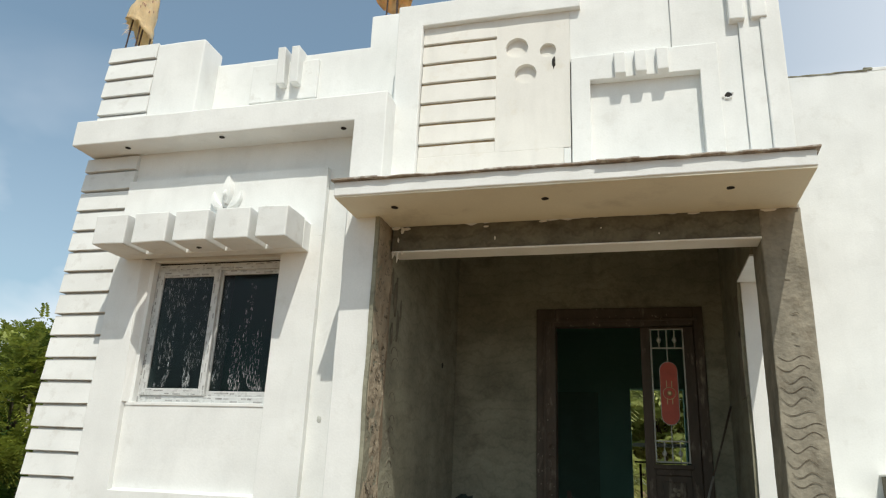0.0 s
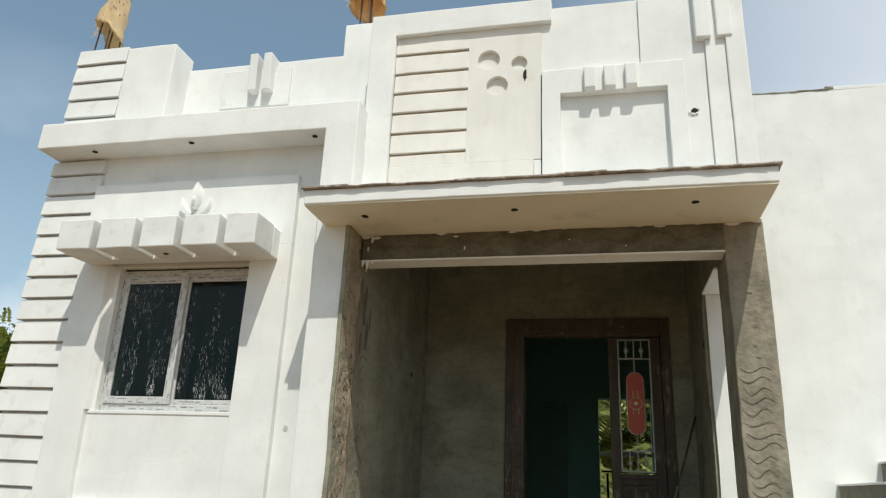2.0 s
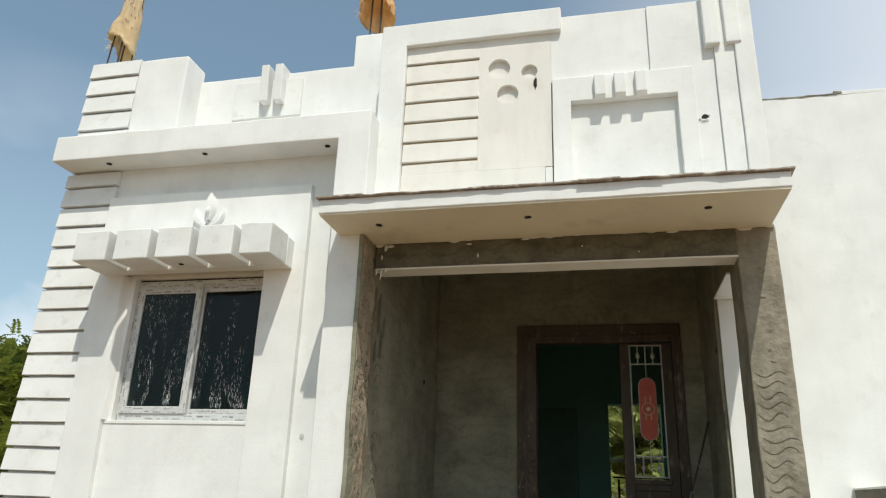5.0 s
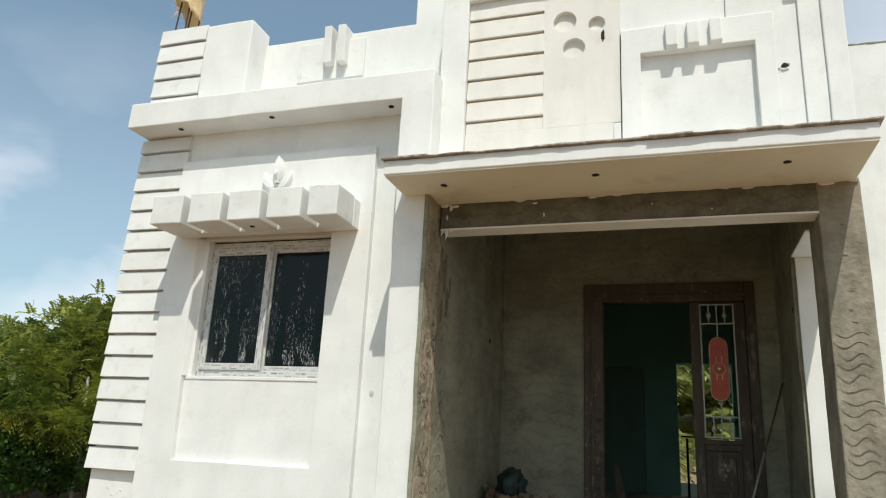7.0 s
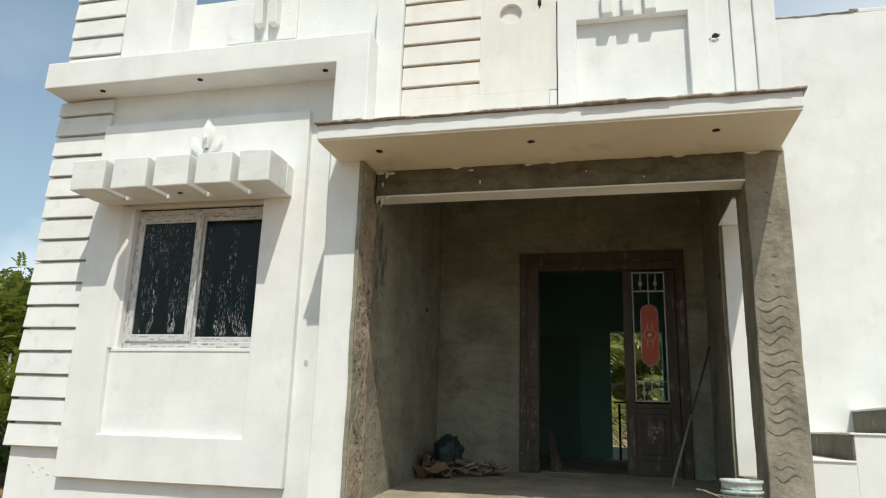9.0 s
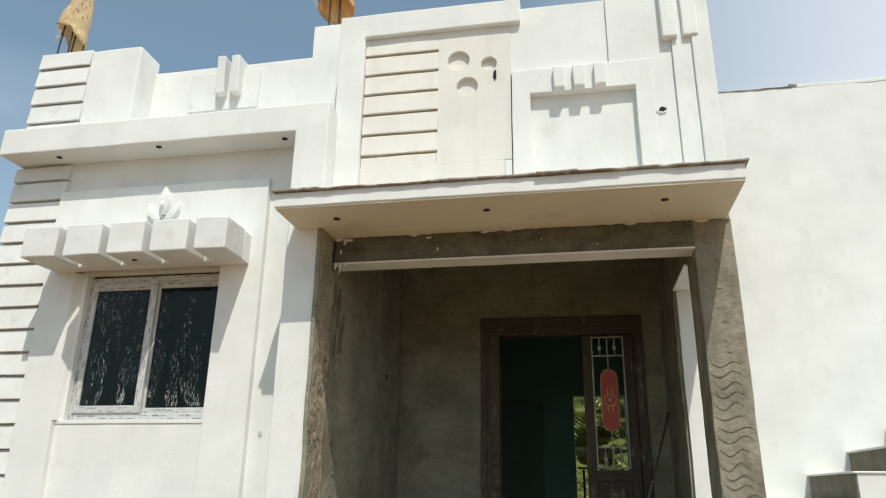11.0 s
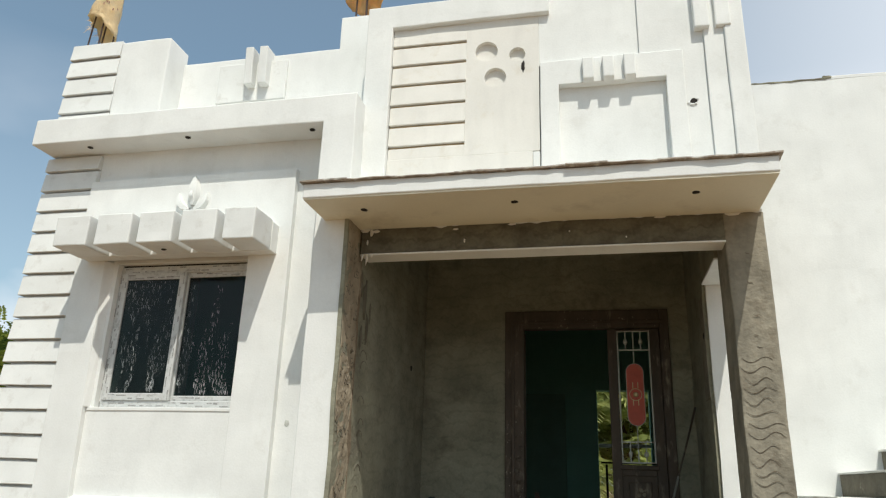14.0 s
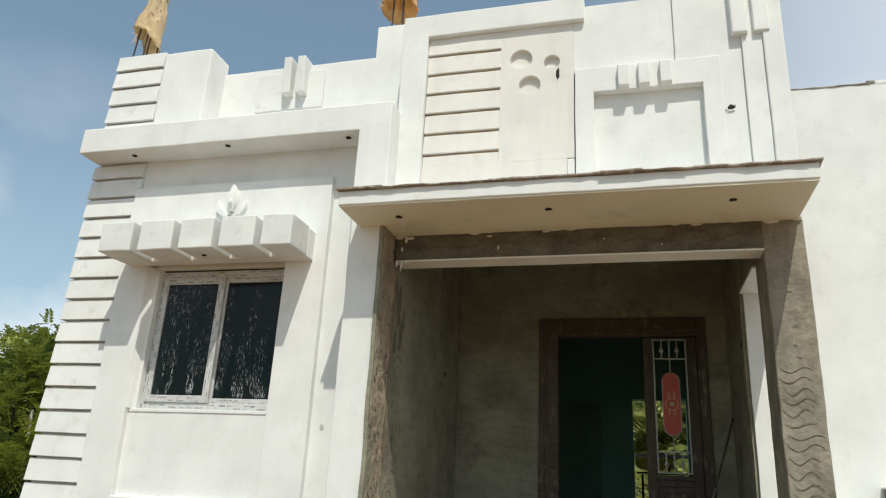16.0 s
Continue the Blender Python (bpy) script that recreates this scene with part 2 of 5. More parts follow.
def leaf_material(name, color, other, glow=0.38):
    m = bpy.data.materials.new(name)
    m.use_nodes = True
    n, l = m.node_tree.nodes, m.node_tree.links
    b = n["Principled BSDF"]
    b.inputs["Roughness"].default_value = 0.5
    geo = n.new("ShaderNodeNewGeometry")
    mix = n.new("ShaderNodeMixRGB")
    mix.inputs["Color1"].default_value, mix.inputs["Color2"].default_value = (*color, 1), (*other, 1)
    # noise paints sunlit clusters and shaded gaps into the leaf colour
    lit_clump = n.new("ShaderNodeTexNoise")
    lit_clump.inputs["Scale"].default_value, lit_clump.inputs["Detail"].default_value = 1.3, 3
    l.new(geo.outputs["Position"], lit_clump.inputs["Vector"])
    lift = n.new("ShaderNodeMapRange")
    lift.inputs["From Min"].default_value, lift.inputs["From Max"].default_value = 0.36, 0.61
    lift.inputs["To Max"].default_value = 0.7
    l.new(lit_clump.outputs["Fac"], lift.inputs["Value"])
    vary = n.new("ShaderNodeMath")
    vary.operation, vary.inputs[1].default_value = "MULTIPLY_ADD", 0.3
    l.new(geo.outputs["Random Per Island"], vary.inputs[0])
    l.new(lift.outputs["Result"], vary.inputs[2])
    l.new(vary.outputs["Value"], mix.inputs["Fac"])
    l.new(mix.outputs["Color"], b.inputs["Base Color"])
    thin = n.new("ShaderNodeBsdfTranslucent")
    l.new(mix.outputs["Color"], thin.inputs["Color"])
    both = n.new("ShaderNodeMixShader")
    both.inputs["Fac"].default_value = glow
    l.new(b.outputs["BSDF"], both.inputs[1])
    l.new(thin.outputs["BSDF"], both.inputs[2])
    l.new(both.outputs["Shader"], n["Material Output"].inputs["Surface"])
    return m


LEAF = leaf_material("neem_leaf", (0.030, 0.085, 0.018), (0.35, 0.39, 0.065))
DEEP = leaf_material("shrub_leaf", (0.025, 0.085, 0.018), (0.085, 0.19, 0.040))
# paled leaves: sunlight and haze beyond the back doorway are in the colour
SUNLIT = leaf_material("sunlit_leaf", (0.36, 0.42, 0.13), (0.60, 0.62, 0.27), 0.5)
PETAL = leaf_material("red_petal", (0.55, 0.02, 0.03), (0.65, 0.04, 0.05), 0.3)


def glass_material():
    m = bpy.data.materials.new("dark_window_glass")
    m.use_nodes = True
    b = m.node_tree.nodes["Principled BSDF"]
    b.inputs["Base Color"].default_value = (0.20, 0.26, 0.25, 1)
    b.inputs["Roughness"].default_value, b.inputs["Transmission Weight"].default_value = 0.04, 1.0
    b.inputs["IOR"].default_value = 1.28
    return m


GLASS = glass_material()


# building helpers: meshes are made in world coordinates
def wobble(bm, amp, freq=3.0):
    if amp:
        for v in bm.verts:
            v.co += amp * (noise.noise_vector(v.co * freq) + 0.5 * noise.noise_vector(v.co * freq * 3.1 + Vector((5, 1, 9))))


def cut(bm, step):
    xs = [v.co.copy() for v in bm.verts]
    for k in range(3):
        lo, hi = min(c[k] for c in xs), max(c[k] for c in xs)
        count = min(int((hi - lo) / step), 60)
        for i in range(1, count + 1):
            way, at = Vector((0, 0, 0)), Vector((0, 0, 0))
            way[k], at[k] = 1, lo + (hi - lo) * i / (count + 1)
            bmesh.ops.bisect_plane(bm, geom=bm.verts[:] + bm.edges[:] + bm.faces[:], plane_co=at, plane_no=way)


def hexa(corners, bevel=0.006, step=0.0, amp=0.0, freq=3.0, bm=None):
    """A solid from eight corners: the bottom four, then the top four, in the same order round."""
    out = bm or bmesh.new()
    own = bmesh.new()
    v = [own.verts.new(c) for c in corners]
    for f in ((3, 2, 1, 0), (4, 5, 6, 7), (0, 1, 5, 4), (1, 2, 6, 5), (2, 3, 7, 6), (3, 0, 4, 7)):
        own.faces.new([v[i] for i in f])
    if bevel:
        bmesh.ops.bevel(own, geom=own.edges[:], offset=bevel, segments=2, profile=0.5, affect="EDGES")
    if step:
        cut(own, step)
    wobble(own, amp, freq)
    mesh = bpy.data.meshes.new("joined")
    own.to_mesh(mesh)
    own.free()
    out.from_mesh(mesh)
    bpy.data.meshes.remove(mesh)
    return out


def box(x0, x1, y0, y1, z0, z1, bevel=0.006, step=0.0, amp=0.0, freq=3.0, bm=None):
    return hexa([(x0, y0, z0), (x1, y0, z0), (x1, y1, z0), (x0, y1, z0), (x0, y0, z1), (x1, y0, z1), (x1, y1, z1), (x0, y1, z1)],
                bevel, step, amp, freq, bm)


def extrude(outline, y0, y1, bevel=0.006, step=0.0, amp=0.0, freq=3.0):
    """A solid from an outline in x and z, counter-clockwise seen from the front, between two depths."""
    bm = bmesh.new()
    front = [bm.verts.new((x, y0, z)) for x, z in outline]
    back = [bm.verts.new((x, y1, z)) for x, z in outline]
    bm.faces.new(front)
    bm.faces.new(back[::-1])
    n = len(outline)
    for i in range(n):
        bm.faces.new((front[i], back[i], back[(i + 1) % n], front[(i + 1) % n]))
    bmesh.ops.recalc_face_normals(bm, faces=bm.faces[:])
    if bevel:
        bmesh.ops.bevel(bm, geom=[e for e in bm.edges if len(e.link_faces) == 2], offset=bevel, segments=2, profile=0.5, affect="EDGES")
    if step:
        cut(bm, step)
    wobble(bm, amp, freq)
    return bm


def tube(points, radii, sides=10, bm=None, cap=True):
    out = bm or bmesh.new()
    rings = []
    for i, p in enumerate(points):
        p = Vector(p)
        way = Vector(points[min(i + 1, len(points) - 1)]) - Vector(points[max(i - 1, 0)])
        side = way.cross(Vector((0.31, 0.87, 0.21))).normalized()
        up = way.cross(side).normalized()
        r = radii[i] if isinstance(radii, (list, tuple)) else radii
        rings.append([out.verts.new(p + r * (math.cos(a) * side + math.sin(a) * up)) for a in (2 * math.pi * k / sides for k in range(sides))])
    for a, b in zip(rings, rings[1:]):
        for k in range(sides):
            out.faces.new((a[k], a[(k + 1) % sides], b[(k + 1) % sides], b[k]))
    if cap:
        out.faces.new(rings[0])
        out.faces.new(rings[-1][::-1])
    return out


def mesh_of(name, bm, mat, smooth=False):
    bmesh.ops.recalc_face_normals(bm, faces=bm.faces[:])
    mesh = bpy.data.meshes.new(name)
    bm.to_mesh(mesh)
    bm.free()
    mesh.materials.append(mat)
    if smooth:
        mesh.polygons.foreach_set("use_smooth", [True] * len(mesh.polygons))
    return mesh


def thing(name, base, label, category, group="", kind=""):
    ob = new(name)
    ob.empty_display_size = 0.1
    ob.matrix_basis = Matrix.Translation(base)
    return tagged(ob, label, category, group, kind)


def part(name, bm, mat, parent, label="", smooth=False, kind=""):
    ob = new(name, mesh_of(name, bm, mat, smooth))
    ob.parent = parent
    if parent.parent is None:
        ob.matrix_parent_inverse = parent.matrix_basis.inverted()
    return tagged(ob, label, kind=kind)


def solid(name, bm, mat, label, category, kind="", group="", smooth=False):
    """A top-level mesh with its origin at the middle of its base."""
    c = [v.co.copy() for v in bm.verts]
    base = Vector([(min(p[k] for p in c) + max(p[k] for p in c)) / 2 for k in (0, 1)] + [min(p[2] for p in c)])
    for v in bm.verts:
        v.co -= base
    ob = new(name, mesh_of(name, bm, mat, smooth))
    ob.matrix_basis = Matrix.Translation(base)
    return tagged(ob, label, category, group, kind)


def hole(x, y, z, way, r=0.03, deep=0.02):
    """A short dark pipe mouth with a ragged rim."""
    bm = bmesh.new()
    way = Vector(way)
    pts = [Vector((x, y, z)) + way * t for t in (0.004, 0.0)]
    tube(pts, [r, r * 0.92], 14, bm)
    for v in bm.verts:
        v.co += 0.004 * noise.noise_vector(v.co * 40)
    return bm


# planes of the front
WALL, PANEL, QUOIN, LEDGE, CANOPY, FINS = 5.03, 4.97, 5.0, 4.75, 4.33, 4.56
SIDE, REAR, FLOOR_Z, SOFFIT = 6.13, 7.275, 0.92, 3.356

# ---- ground and shell of the house ----
ground = bmesh.new()
GN = 90
gv = []
for i in range(GN + 1):
    row = []
    for j in range(GN + 1):
        u, w = (i / GN * 2 - 1), (j / GN * 2 - 1)
        x, y = 900 * u * abs(u) ** 2.2, 900 * w * abs(w) ** 2.2
        z = 0.05 * noise.noise(Vector((x, y, 0)) * 0.7) if abs(x) < 60 and abs(y) < 60 else 0.0
        row.append(ground.verts.new((x, y, z - 0.03)))
    gv.append(row)
for i in range(GN):
    for j in range(GN):
        ground.faces.new((gv[i][j], gv[i + 1][j], gv[i + 1][j + 1], gv[i][j + 1]))
tagged(new("ground", mesh_of("ground", ground, SOIL, True)), "brown dry soil with patches of dead grass", "ground", kind="structure")


def wall(name, pieces, mat, label, step=0.22, amp=0.004):
    bm = bmesh.new()
    for p in pieces:
        box(*p, bevel=0, step=step, amp=amp, bm=bm)
    return solid(name, bm, mat, label, "wall", "structure")


wall("wall_front", [(-4.80, -3.94, WALL, 5.26, 0, 4.2), (-2.73, -2.09, WALL, 5.26, 0, 4.2), (-3.94, -2.73, WALL, 5.26, 0, 1.97),
                    (-3.94, -2.73, WALL, 5.26, 3.15, 4.2)], WHITE, "white primed plaster front wall with a window opening")
wall("wall_left", [(-4.80, -4.58, 5.26, 12.0, 0, 4.3)], WHITE, "white primed side wall of the house", 0.6)
wall("wall_divide", [(-2.03, -1.845, 5.26, REAR, 0, 4.3)], WHITE, "plastered dividing wall beside the porch", 0.6)
wall("wall_side", [(0.87, 6.5, SIDE, 6.36, 0, 5.0)], WHITE, "tall plain white primed wall with a rough top edge", 0.3, 0.006)
wall("wall_back", [(-4.58, -0.09, 11.0, 11.22, 0, 4.3), (0.66, 6.5, 11.0, 11.22, 0, 4.3), (-0.09, 0.66, 11.0, 11.22, 2.87, 4.3)], TEAL,
     "green painted back wall with an open doorway", 0.8)
wall("wall_right", [(6.3, 6.5, 6.36, 11.0, 0, 4.3)], TEAL, "green painted end wall inside the house", 0.8)
DIM = material("dim_door_paint", (0.13, 0.26, 0.20), 0.6, spread=0.1, bump=0.1)
wall("wall_inner", [(-4.58, -2.03, 7.3, 7.45, 0.9, 4.2), (1.6, 1.75, 7.6, 11.0, 0.9, 4.2), (-2.4, -2.25, 7.6, 11.0, 0.9, 4.2)], TEAL,
     "green painted inner partition wall", 0.8)
solid("floor_inside", box(-4.58, 6.3, 7.32, 11.0, 0.8, 1.028, 0), CEMENT, "dusty concrete floor inside the house", "floor", "structure")
solid("floor_room", box(-4.58, -2.03, 5.26, 7.0, 0.8, 1.02, 0), FLOOR, "concrete floor of the window room", "floor", "structure")
roof = box(-4.8, 1.1, 5.27, 11.2, 4.17, 4.33, 0)
box(1.1, 6.4, 6.20, 11.2, 4.17, 4.33, 0, bm=roof)
solid("ceiling", roof, ROOFTOP, "grey concrete roof slab over the house", "ceiling", "structure")
solid("ceiling_porch", box(-1.84, 1.13, 5.33, REAR, 4.05, 4.16, 0), CEMENT, "bare cement ceiling of the porch", "ceiling", "structure")

# porch
wall("wall_porch_left", [(-1.845, -1.815, 4.74, REAR, FLOOR_Z - 0.12, 3.36), (-1.845, -1.815, 5.33, REAR, 3.36, 4.05)], CEMENT, "rough bare cement side wall of the porch", 0.16, 0.007)
wall("wall_porch_rear", [(-1.815, -0.95, REAR, 7.5, 0.9, 4.1), (0.64, 0.90, REAR, 7.5, 0.9, 4.1), (-0.95, 0.64, REAR, 7.5, 3.19, 4.1)], CEMENT,
     "bare cement wall round the entrance door", 0.2, 0.007)
wall("wall_porch_right", [(0.845, 0.875, 6.16, REAR, FLOOR_Z - 0.05, 4.1)], CEMENT, "bare cement wall at the side of the entrance", 0.2, 0.006)
wall("wall_porch_outer", [(0.88, 1.1, 6.37, 7.5, 0, 4.3)], CEMENT, "cement wall between porch and house", 0.8)
slab = bmesh.new()
hexa([(-1.83, 4.71, 0.842), (1.30, 4.71, 0.842), (1.30, 7.5, 0.96), (-1.83, 7.5, 0.96),
      (-1.83, 4.71, 0.875), (1.30, 4.71, 0.875), (1.30, 7.5, 1.032), (-1.83, 7.5, 1.032)], 0.007, 0.06, 0.011, 9, slab)
box(-2.3, 1.40, 4.35, 4.74, 0.0, 0.795, 0.02, 0.14, 0.010, 4, slab)
box(-1.9, 1.30, 4.74, 7.0, 0.0, 0.76, 0.0, 0, 0, 1, slab)
porch_floor = solid("floor_porch", slab, FLOOR, "dusty rough concrete porch floor with a worn edge", "floor", "structure")
part("edge_course", box(-1.84, 1.30, 4.738, 5.2, 0.76, 0.858, 0.006, 0.06, 0.010, 11), CAP, porch_floor, "crumbling brown mortar under the floor edge")

# beam, pillar
beam = thing("porch_beam", (-0.45, 5.07, 3.137), "bare cement beam with a smooth white underside", "beam", kind="structure")
# beam face carries the canopy's shade in its base colour
part("beam_body", box(-1.80, 0.872, 5.003, 5.175, 3.145, SOFFIT, 0.008, 0.13, 0.009), SHADED, beam)
part("beam_underside", box(-1.79, 0.868, 4.992, 5.180, 3.132, 3.146, 0.003, 0.3, 0.002), WHITE, beam, "white primed underside strip")
part("side_beam_body", box(0.845, 1.125, 5.40, 6.125, 3.145, 4.10, 0.008, 0.2, 0.004), CEMENT, beam)
part("side_beam_underside", box(0.840, 1.130, 5.402, 6.125, 3.130, 3.146, 0.003, 0.3, 0.002), WHITE, beam, "white primed underside of the side beam")
pillar = thing("porch_pillar", (1.0, 5.13, FLOOR_Z), "bare cement corner pillar scored with wavy trowel marks", "pillar", kind="structure")
ZP = FLOOR_Z - 0.1
part("shaft", hexa([(0.872, 5.0, ZP), (1.135, 5.0, ZP), (1.135, 5.40, ZP), (0.872, 5.40, ZP), (0.866, 5.0, SOFFIT), (1.135, 5.0, SOFFIT), (1.135, 5.40, SOFFIT), (0.866, 5.40, SOFFIT)], 0.012, 0.10, 0.007), ROUGH, pillar)


def wave_mark(a0, a1, z, lift, seed, plane, across=False):
    """A scored wavy line on an upright face: along x on a front face, or along y on a side face."""
    rnd = random.Random(seed)
    bm = bmesh.new()
    n, pts, rad = 20, [], []
    ph, bend = rnd.uniform(1.0, 1.5), rnd.uniform(0.92, 1.12)
    lift *= min(1.0, abs(a1 - a0) / 0.17) ** 1.5
    for i in range(n):
        u = i / (n - 1)
        h = z + lift * math.cos(2 * math.pi * bend * u + ph) - 0.012 * u + 0.003 * noise.noise(Vector((u * 5, seed, 0)))
        a = a0 + (a1 - a0) * u
        pts.append((plane, a, h) if across else (a, plane, h))
        rad.append(0.0011 + 0.0016 * math.sin(math.pi * u) * rnd.uniform(0.5, 1.3))
    return tube(pts, rad, 5, bm)


SCORE = material("scored_line", (0.15, 0.128, 0.095), 0.95, spread=0.3, scale=20, bump=0)
rnd = random.Random(4)
z = 3.05
k = 0
while z > FLOOR_Z + 0.06:
    if rnd.random() < (0.55 if z > 2.36 else 0.98):
        s = rnd.uniform(0.12, 0.3) if z > 2.36 else rnd.uniform(0.80, 1.0) if z > 1.45 else rnd.uniform(0.4, 0.85)
        part("trowel_mark", wave_mark((1.0 if z > 2.36 else 0.90 if z > 1.45 else 0.925) + rnd.uniform(-0.012, 0.012) - 0.005 * z, (1.0 if z > 2.36 else 0.905) + 0.212 * s + rnd.uniform(-0.01, 0.015) - 0.005 * z, z, rnd.uniform(0.019, 0.033), k, 4.997), SCORE, pillar, smooth=True)
    z -= rnd.uniform(0.055, 0.086)
    k += 1
# left column with the ledge that turns down into it
column = thing("front_column", (-1.95, 4.87, 0.6), "white primed square column running up into the ledge", "column", kind="structure")
part("shaft", box(-2.092, -1.828, LEDGE + 0.003, 5.25, 0.0, 3.47, 0.008, 0.2, 0.004), WHITE, column)
part("cement_face", box(-1.828, -1.812, LEDGE + 0.012, 5.09, 0.8, 3.35, 0.004, 0.035, 0.006, 17), FACE, column, "rough tan cement inner face")
rnd = random.Random(9)
hooks = bmesh.new()
for i in range(170):
    a, h, s = rnd.uniform(4.78, 5.05), rnd.uniform(0.92, 3.3), rnd.uniform(0.014, 0.034)
    tube([(-1.812, a + s * math.cos(w), h - s * (0.8 + 0.5 * rnd.random()) * math.sin(w)) for w in (math.pi * k / 6 for k in range(7))], [0.0006, 0.0014, 0.0024, 0.003, 0.0024, 0.0014, 0.0006], 5, hooks)
part("scallop_mark", hooks, SCORE, column, "dense small scalloped trowel marks", True, "stuff")
for i in range(13):
    a, h, s = rnd.uniform(5.24, 5.36), 1.02 + i * 0.125 + rnd.uniform(-0.03, 0.03), rnd.uniform(0.05, 0.09)
    part("arc_mark", tube([(-1.8145, a + s * math.cos(w), h + 0.8 * s * math.sin(w)) for w in (math.pi * k / 9 for k in range(10))], 0.0026, 5), SCORE, column, "arched trowel mark", True)
SEEP = material("brown_seep", (0.20, 0.155, 0.105), 0.95, spread=0.4, scale=14, bump=0.8, depth=0.01)
seam = bmesh.new()
for i in range(60):
    h0, h1 = 0.90 + i * 0.04, 0.94 + i * 0.04
    y0, y1 = (5.075 + 0.055 * noise.noise(Vector((h * 2.3, 1, 0))) for h in (h0, h1))
    w0, w1 = (0.006 + 0.045 * max(0, noise.noise(Vector((h * 3.1, 9, 0))) + 0.15) for h in (h0, h1))
    hexa([(-1.83, y0 - w0, h0), (-1.8095, y0 - w0, h0), (-1.8095, y0 + w0, h0), (-1.83, y0 + w0, h0),
          (-1.83, y1 - w1, h1), (-1.8095, y1 - w1, h1), (-1.8095, y1 + w1, h1), (-1.83, y1 + w1, h1)], 0, bm=seam)
part("seam", seam, SEEP, column, "brown ragged seam", kind="stuff")
ledge = thing("roof_ledge", (-3.3, 4.86, 4.188), "white primed projecting roof ledge with lamp holes below", "ledge", kind="structure")
part("slab", extrude([(-4.812, 4.188), (-2.099, 4.188), (-2.099, 3.46), (-1.83, 3.46), (-1.83, 4.428), (-4.812, 4.428)], LEDGE, 5.24, 0.010, 0.2, 0.005), WHITE, ledge)
for x, y in ((-4.31, 4.867), (-3.338, 4.828), (-2.234, 4.863)):
    part("lamp_hole", hole(x, y, 4.180, (0, 0, 1), 0.024), HOLLOW, ledge, "dark round hole")

canopy = thing("canopy", (-0.45, 4.66, SOFFIT), "white primed concrete canopy over the porch with a rough top edge", "canopy", kind="structure")
part("slab", box(-2.02, 1.108, CANOPY, 5.0, SOFFIT, 3.462, 0.008, 0.16, 0.004), WHITE, canopy)
# thin sheet added under the slab to carry the bounce tint
part("soffit", box(-2.012, 1.100, CANOPY + 0.010, 4.996, SOFFIT - 0.012, SOFFIT + 0.004, 0.001), SOFFIT_BOUNCE, canopy, "stained underside with warm ground bounce painted in as cream")
rnd = random.Random(11)
x = -2.035
while x < 1.12:
    w = min(rnd.uniform(0.22, 0.5), 1.125 - x)
    dy, dz = rnd.uniform(-0.008, 0.008), rnd.uniform(-0.006, 0.003)
    part("edge_piece", box(x, x + w + rnd.uniform(0.0, 0.004), CANOPY - 0.032 + dy, 4.6, 3.463, 3.477 + dz, 0.003, 0.07, 0.006, 12), CAP, canopy)
    x += w
for x in (-1.643, -0.551, 0.638):
    part("lamp_hole", hole(x, 4.578, SOFFIT - 0.017, (0, 0, 1), 0.026), HOLLOW, canopy, "dark round hole")
# broken joint between soffit and beam
joint = bmesh.new()
edge_run = []
for i in range(147):
    a = -1.80 + i * 0.02
    d = max(0.004, 0.008 + 0.016 * noise.noise(Vector((a * 3.1, 3, 0))) + 0.014 * noise.noise(Vector((a * 15, 7, 0))))
    edge_run.append((a, SOFFIT - d))
for (a, za), (b, zb) in zip(edge_run, edge_run[1:]):
    hexa([(a, 4.988, za), (b, 4.988, zb), (b, 5.006, zb), (a, 5.006, za), (a, 4.975, SOFFIT + 0.002), (b, 4.975, SOFFIT + 0.002), (b, 5.006, SOFFIT + 0.002), (a, 5.006, SOFFIT + 0.002)], 0, bm=joint)
part("plaster_joint", joint, WHITE, canopy, "ragged plaster joint", kind="stuff")

# ---- front wall ornament: banded corner ----
def board(x0, x1, y, z0, z1, gap=0.017, proud=0.024, back=5.06):
    """A plaster board that leans out towards its lower edge."""
    return hexa([(x0, y - proud, z0 + gap), (x1, y - proud, z0 + gap), (x1, back, z0 + gap), (x0, back, z0 + gap),
                 (x0, y - 0.006, z1), (x1, y - 0.006, z1), (x1, back, z1), (x0, back, z1)], 0.005, 0.14, 0.0035, 4)


corner = thing("banded_corner", (-4.56, QUOIN, 1.17), "column of white plaster bands separated by deep grooves", "trim", kind="structure")
for i in range(16):
    z0 = 1.172 + 0.1895 * i
    part("band", board(-4.835, -4.29, QUOIN, z0, min(z0 + 0.1895, 4.165)), BOARD, corner)
pier = thing("parapet_pier", (-4.3, 5.1, 4.41), "banded white parapet pier beside a plain block", "parapet", kind="structure")
for z0, z1 in ((4.41, 4.60), (4.60, 4.795), (4.795, 4.985), (4.985, 5.175), (5.175, 5.358)):
    part("band", board(-4.835, -4.30, QUOIN, z0, z1, back=5.2), BOARD, pier)
part("core", box(-4.80, -4.30, 5.2, 5.5, 4.40, 5.348, 0.01, 0.2, 0.004), WHITE, pier)
part("block", box(-4.30, -3.79, 4.992, 5.30, 4.40, 5.338, 0.014, 0.18, 0.005), WHITE, pier)
parapet = thing("parapet", (-2.9, 5.36, 4.41), "white primed parapet wall with a raised panel", "parapet", kind="structure")
part("wall", extrude([(-3.80, 4.40), (-1.84, 4.40), (-1.84, 5.545), (-2.232, 5.545), (-2.232, 5.215), (-3.80, 5.215)], 5.26, 5.46, 0.010, 0.2, 0.005), WHITE, parapet)
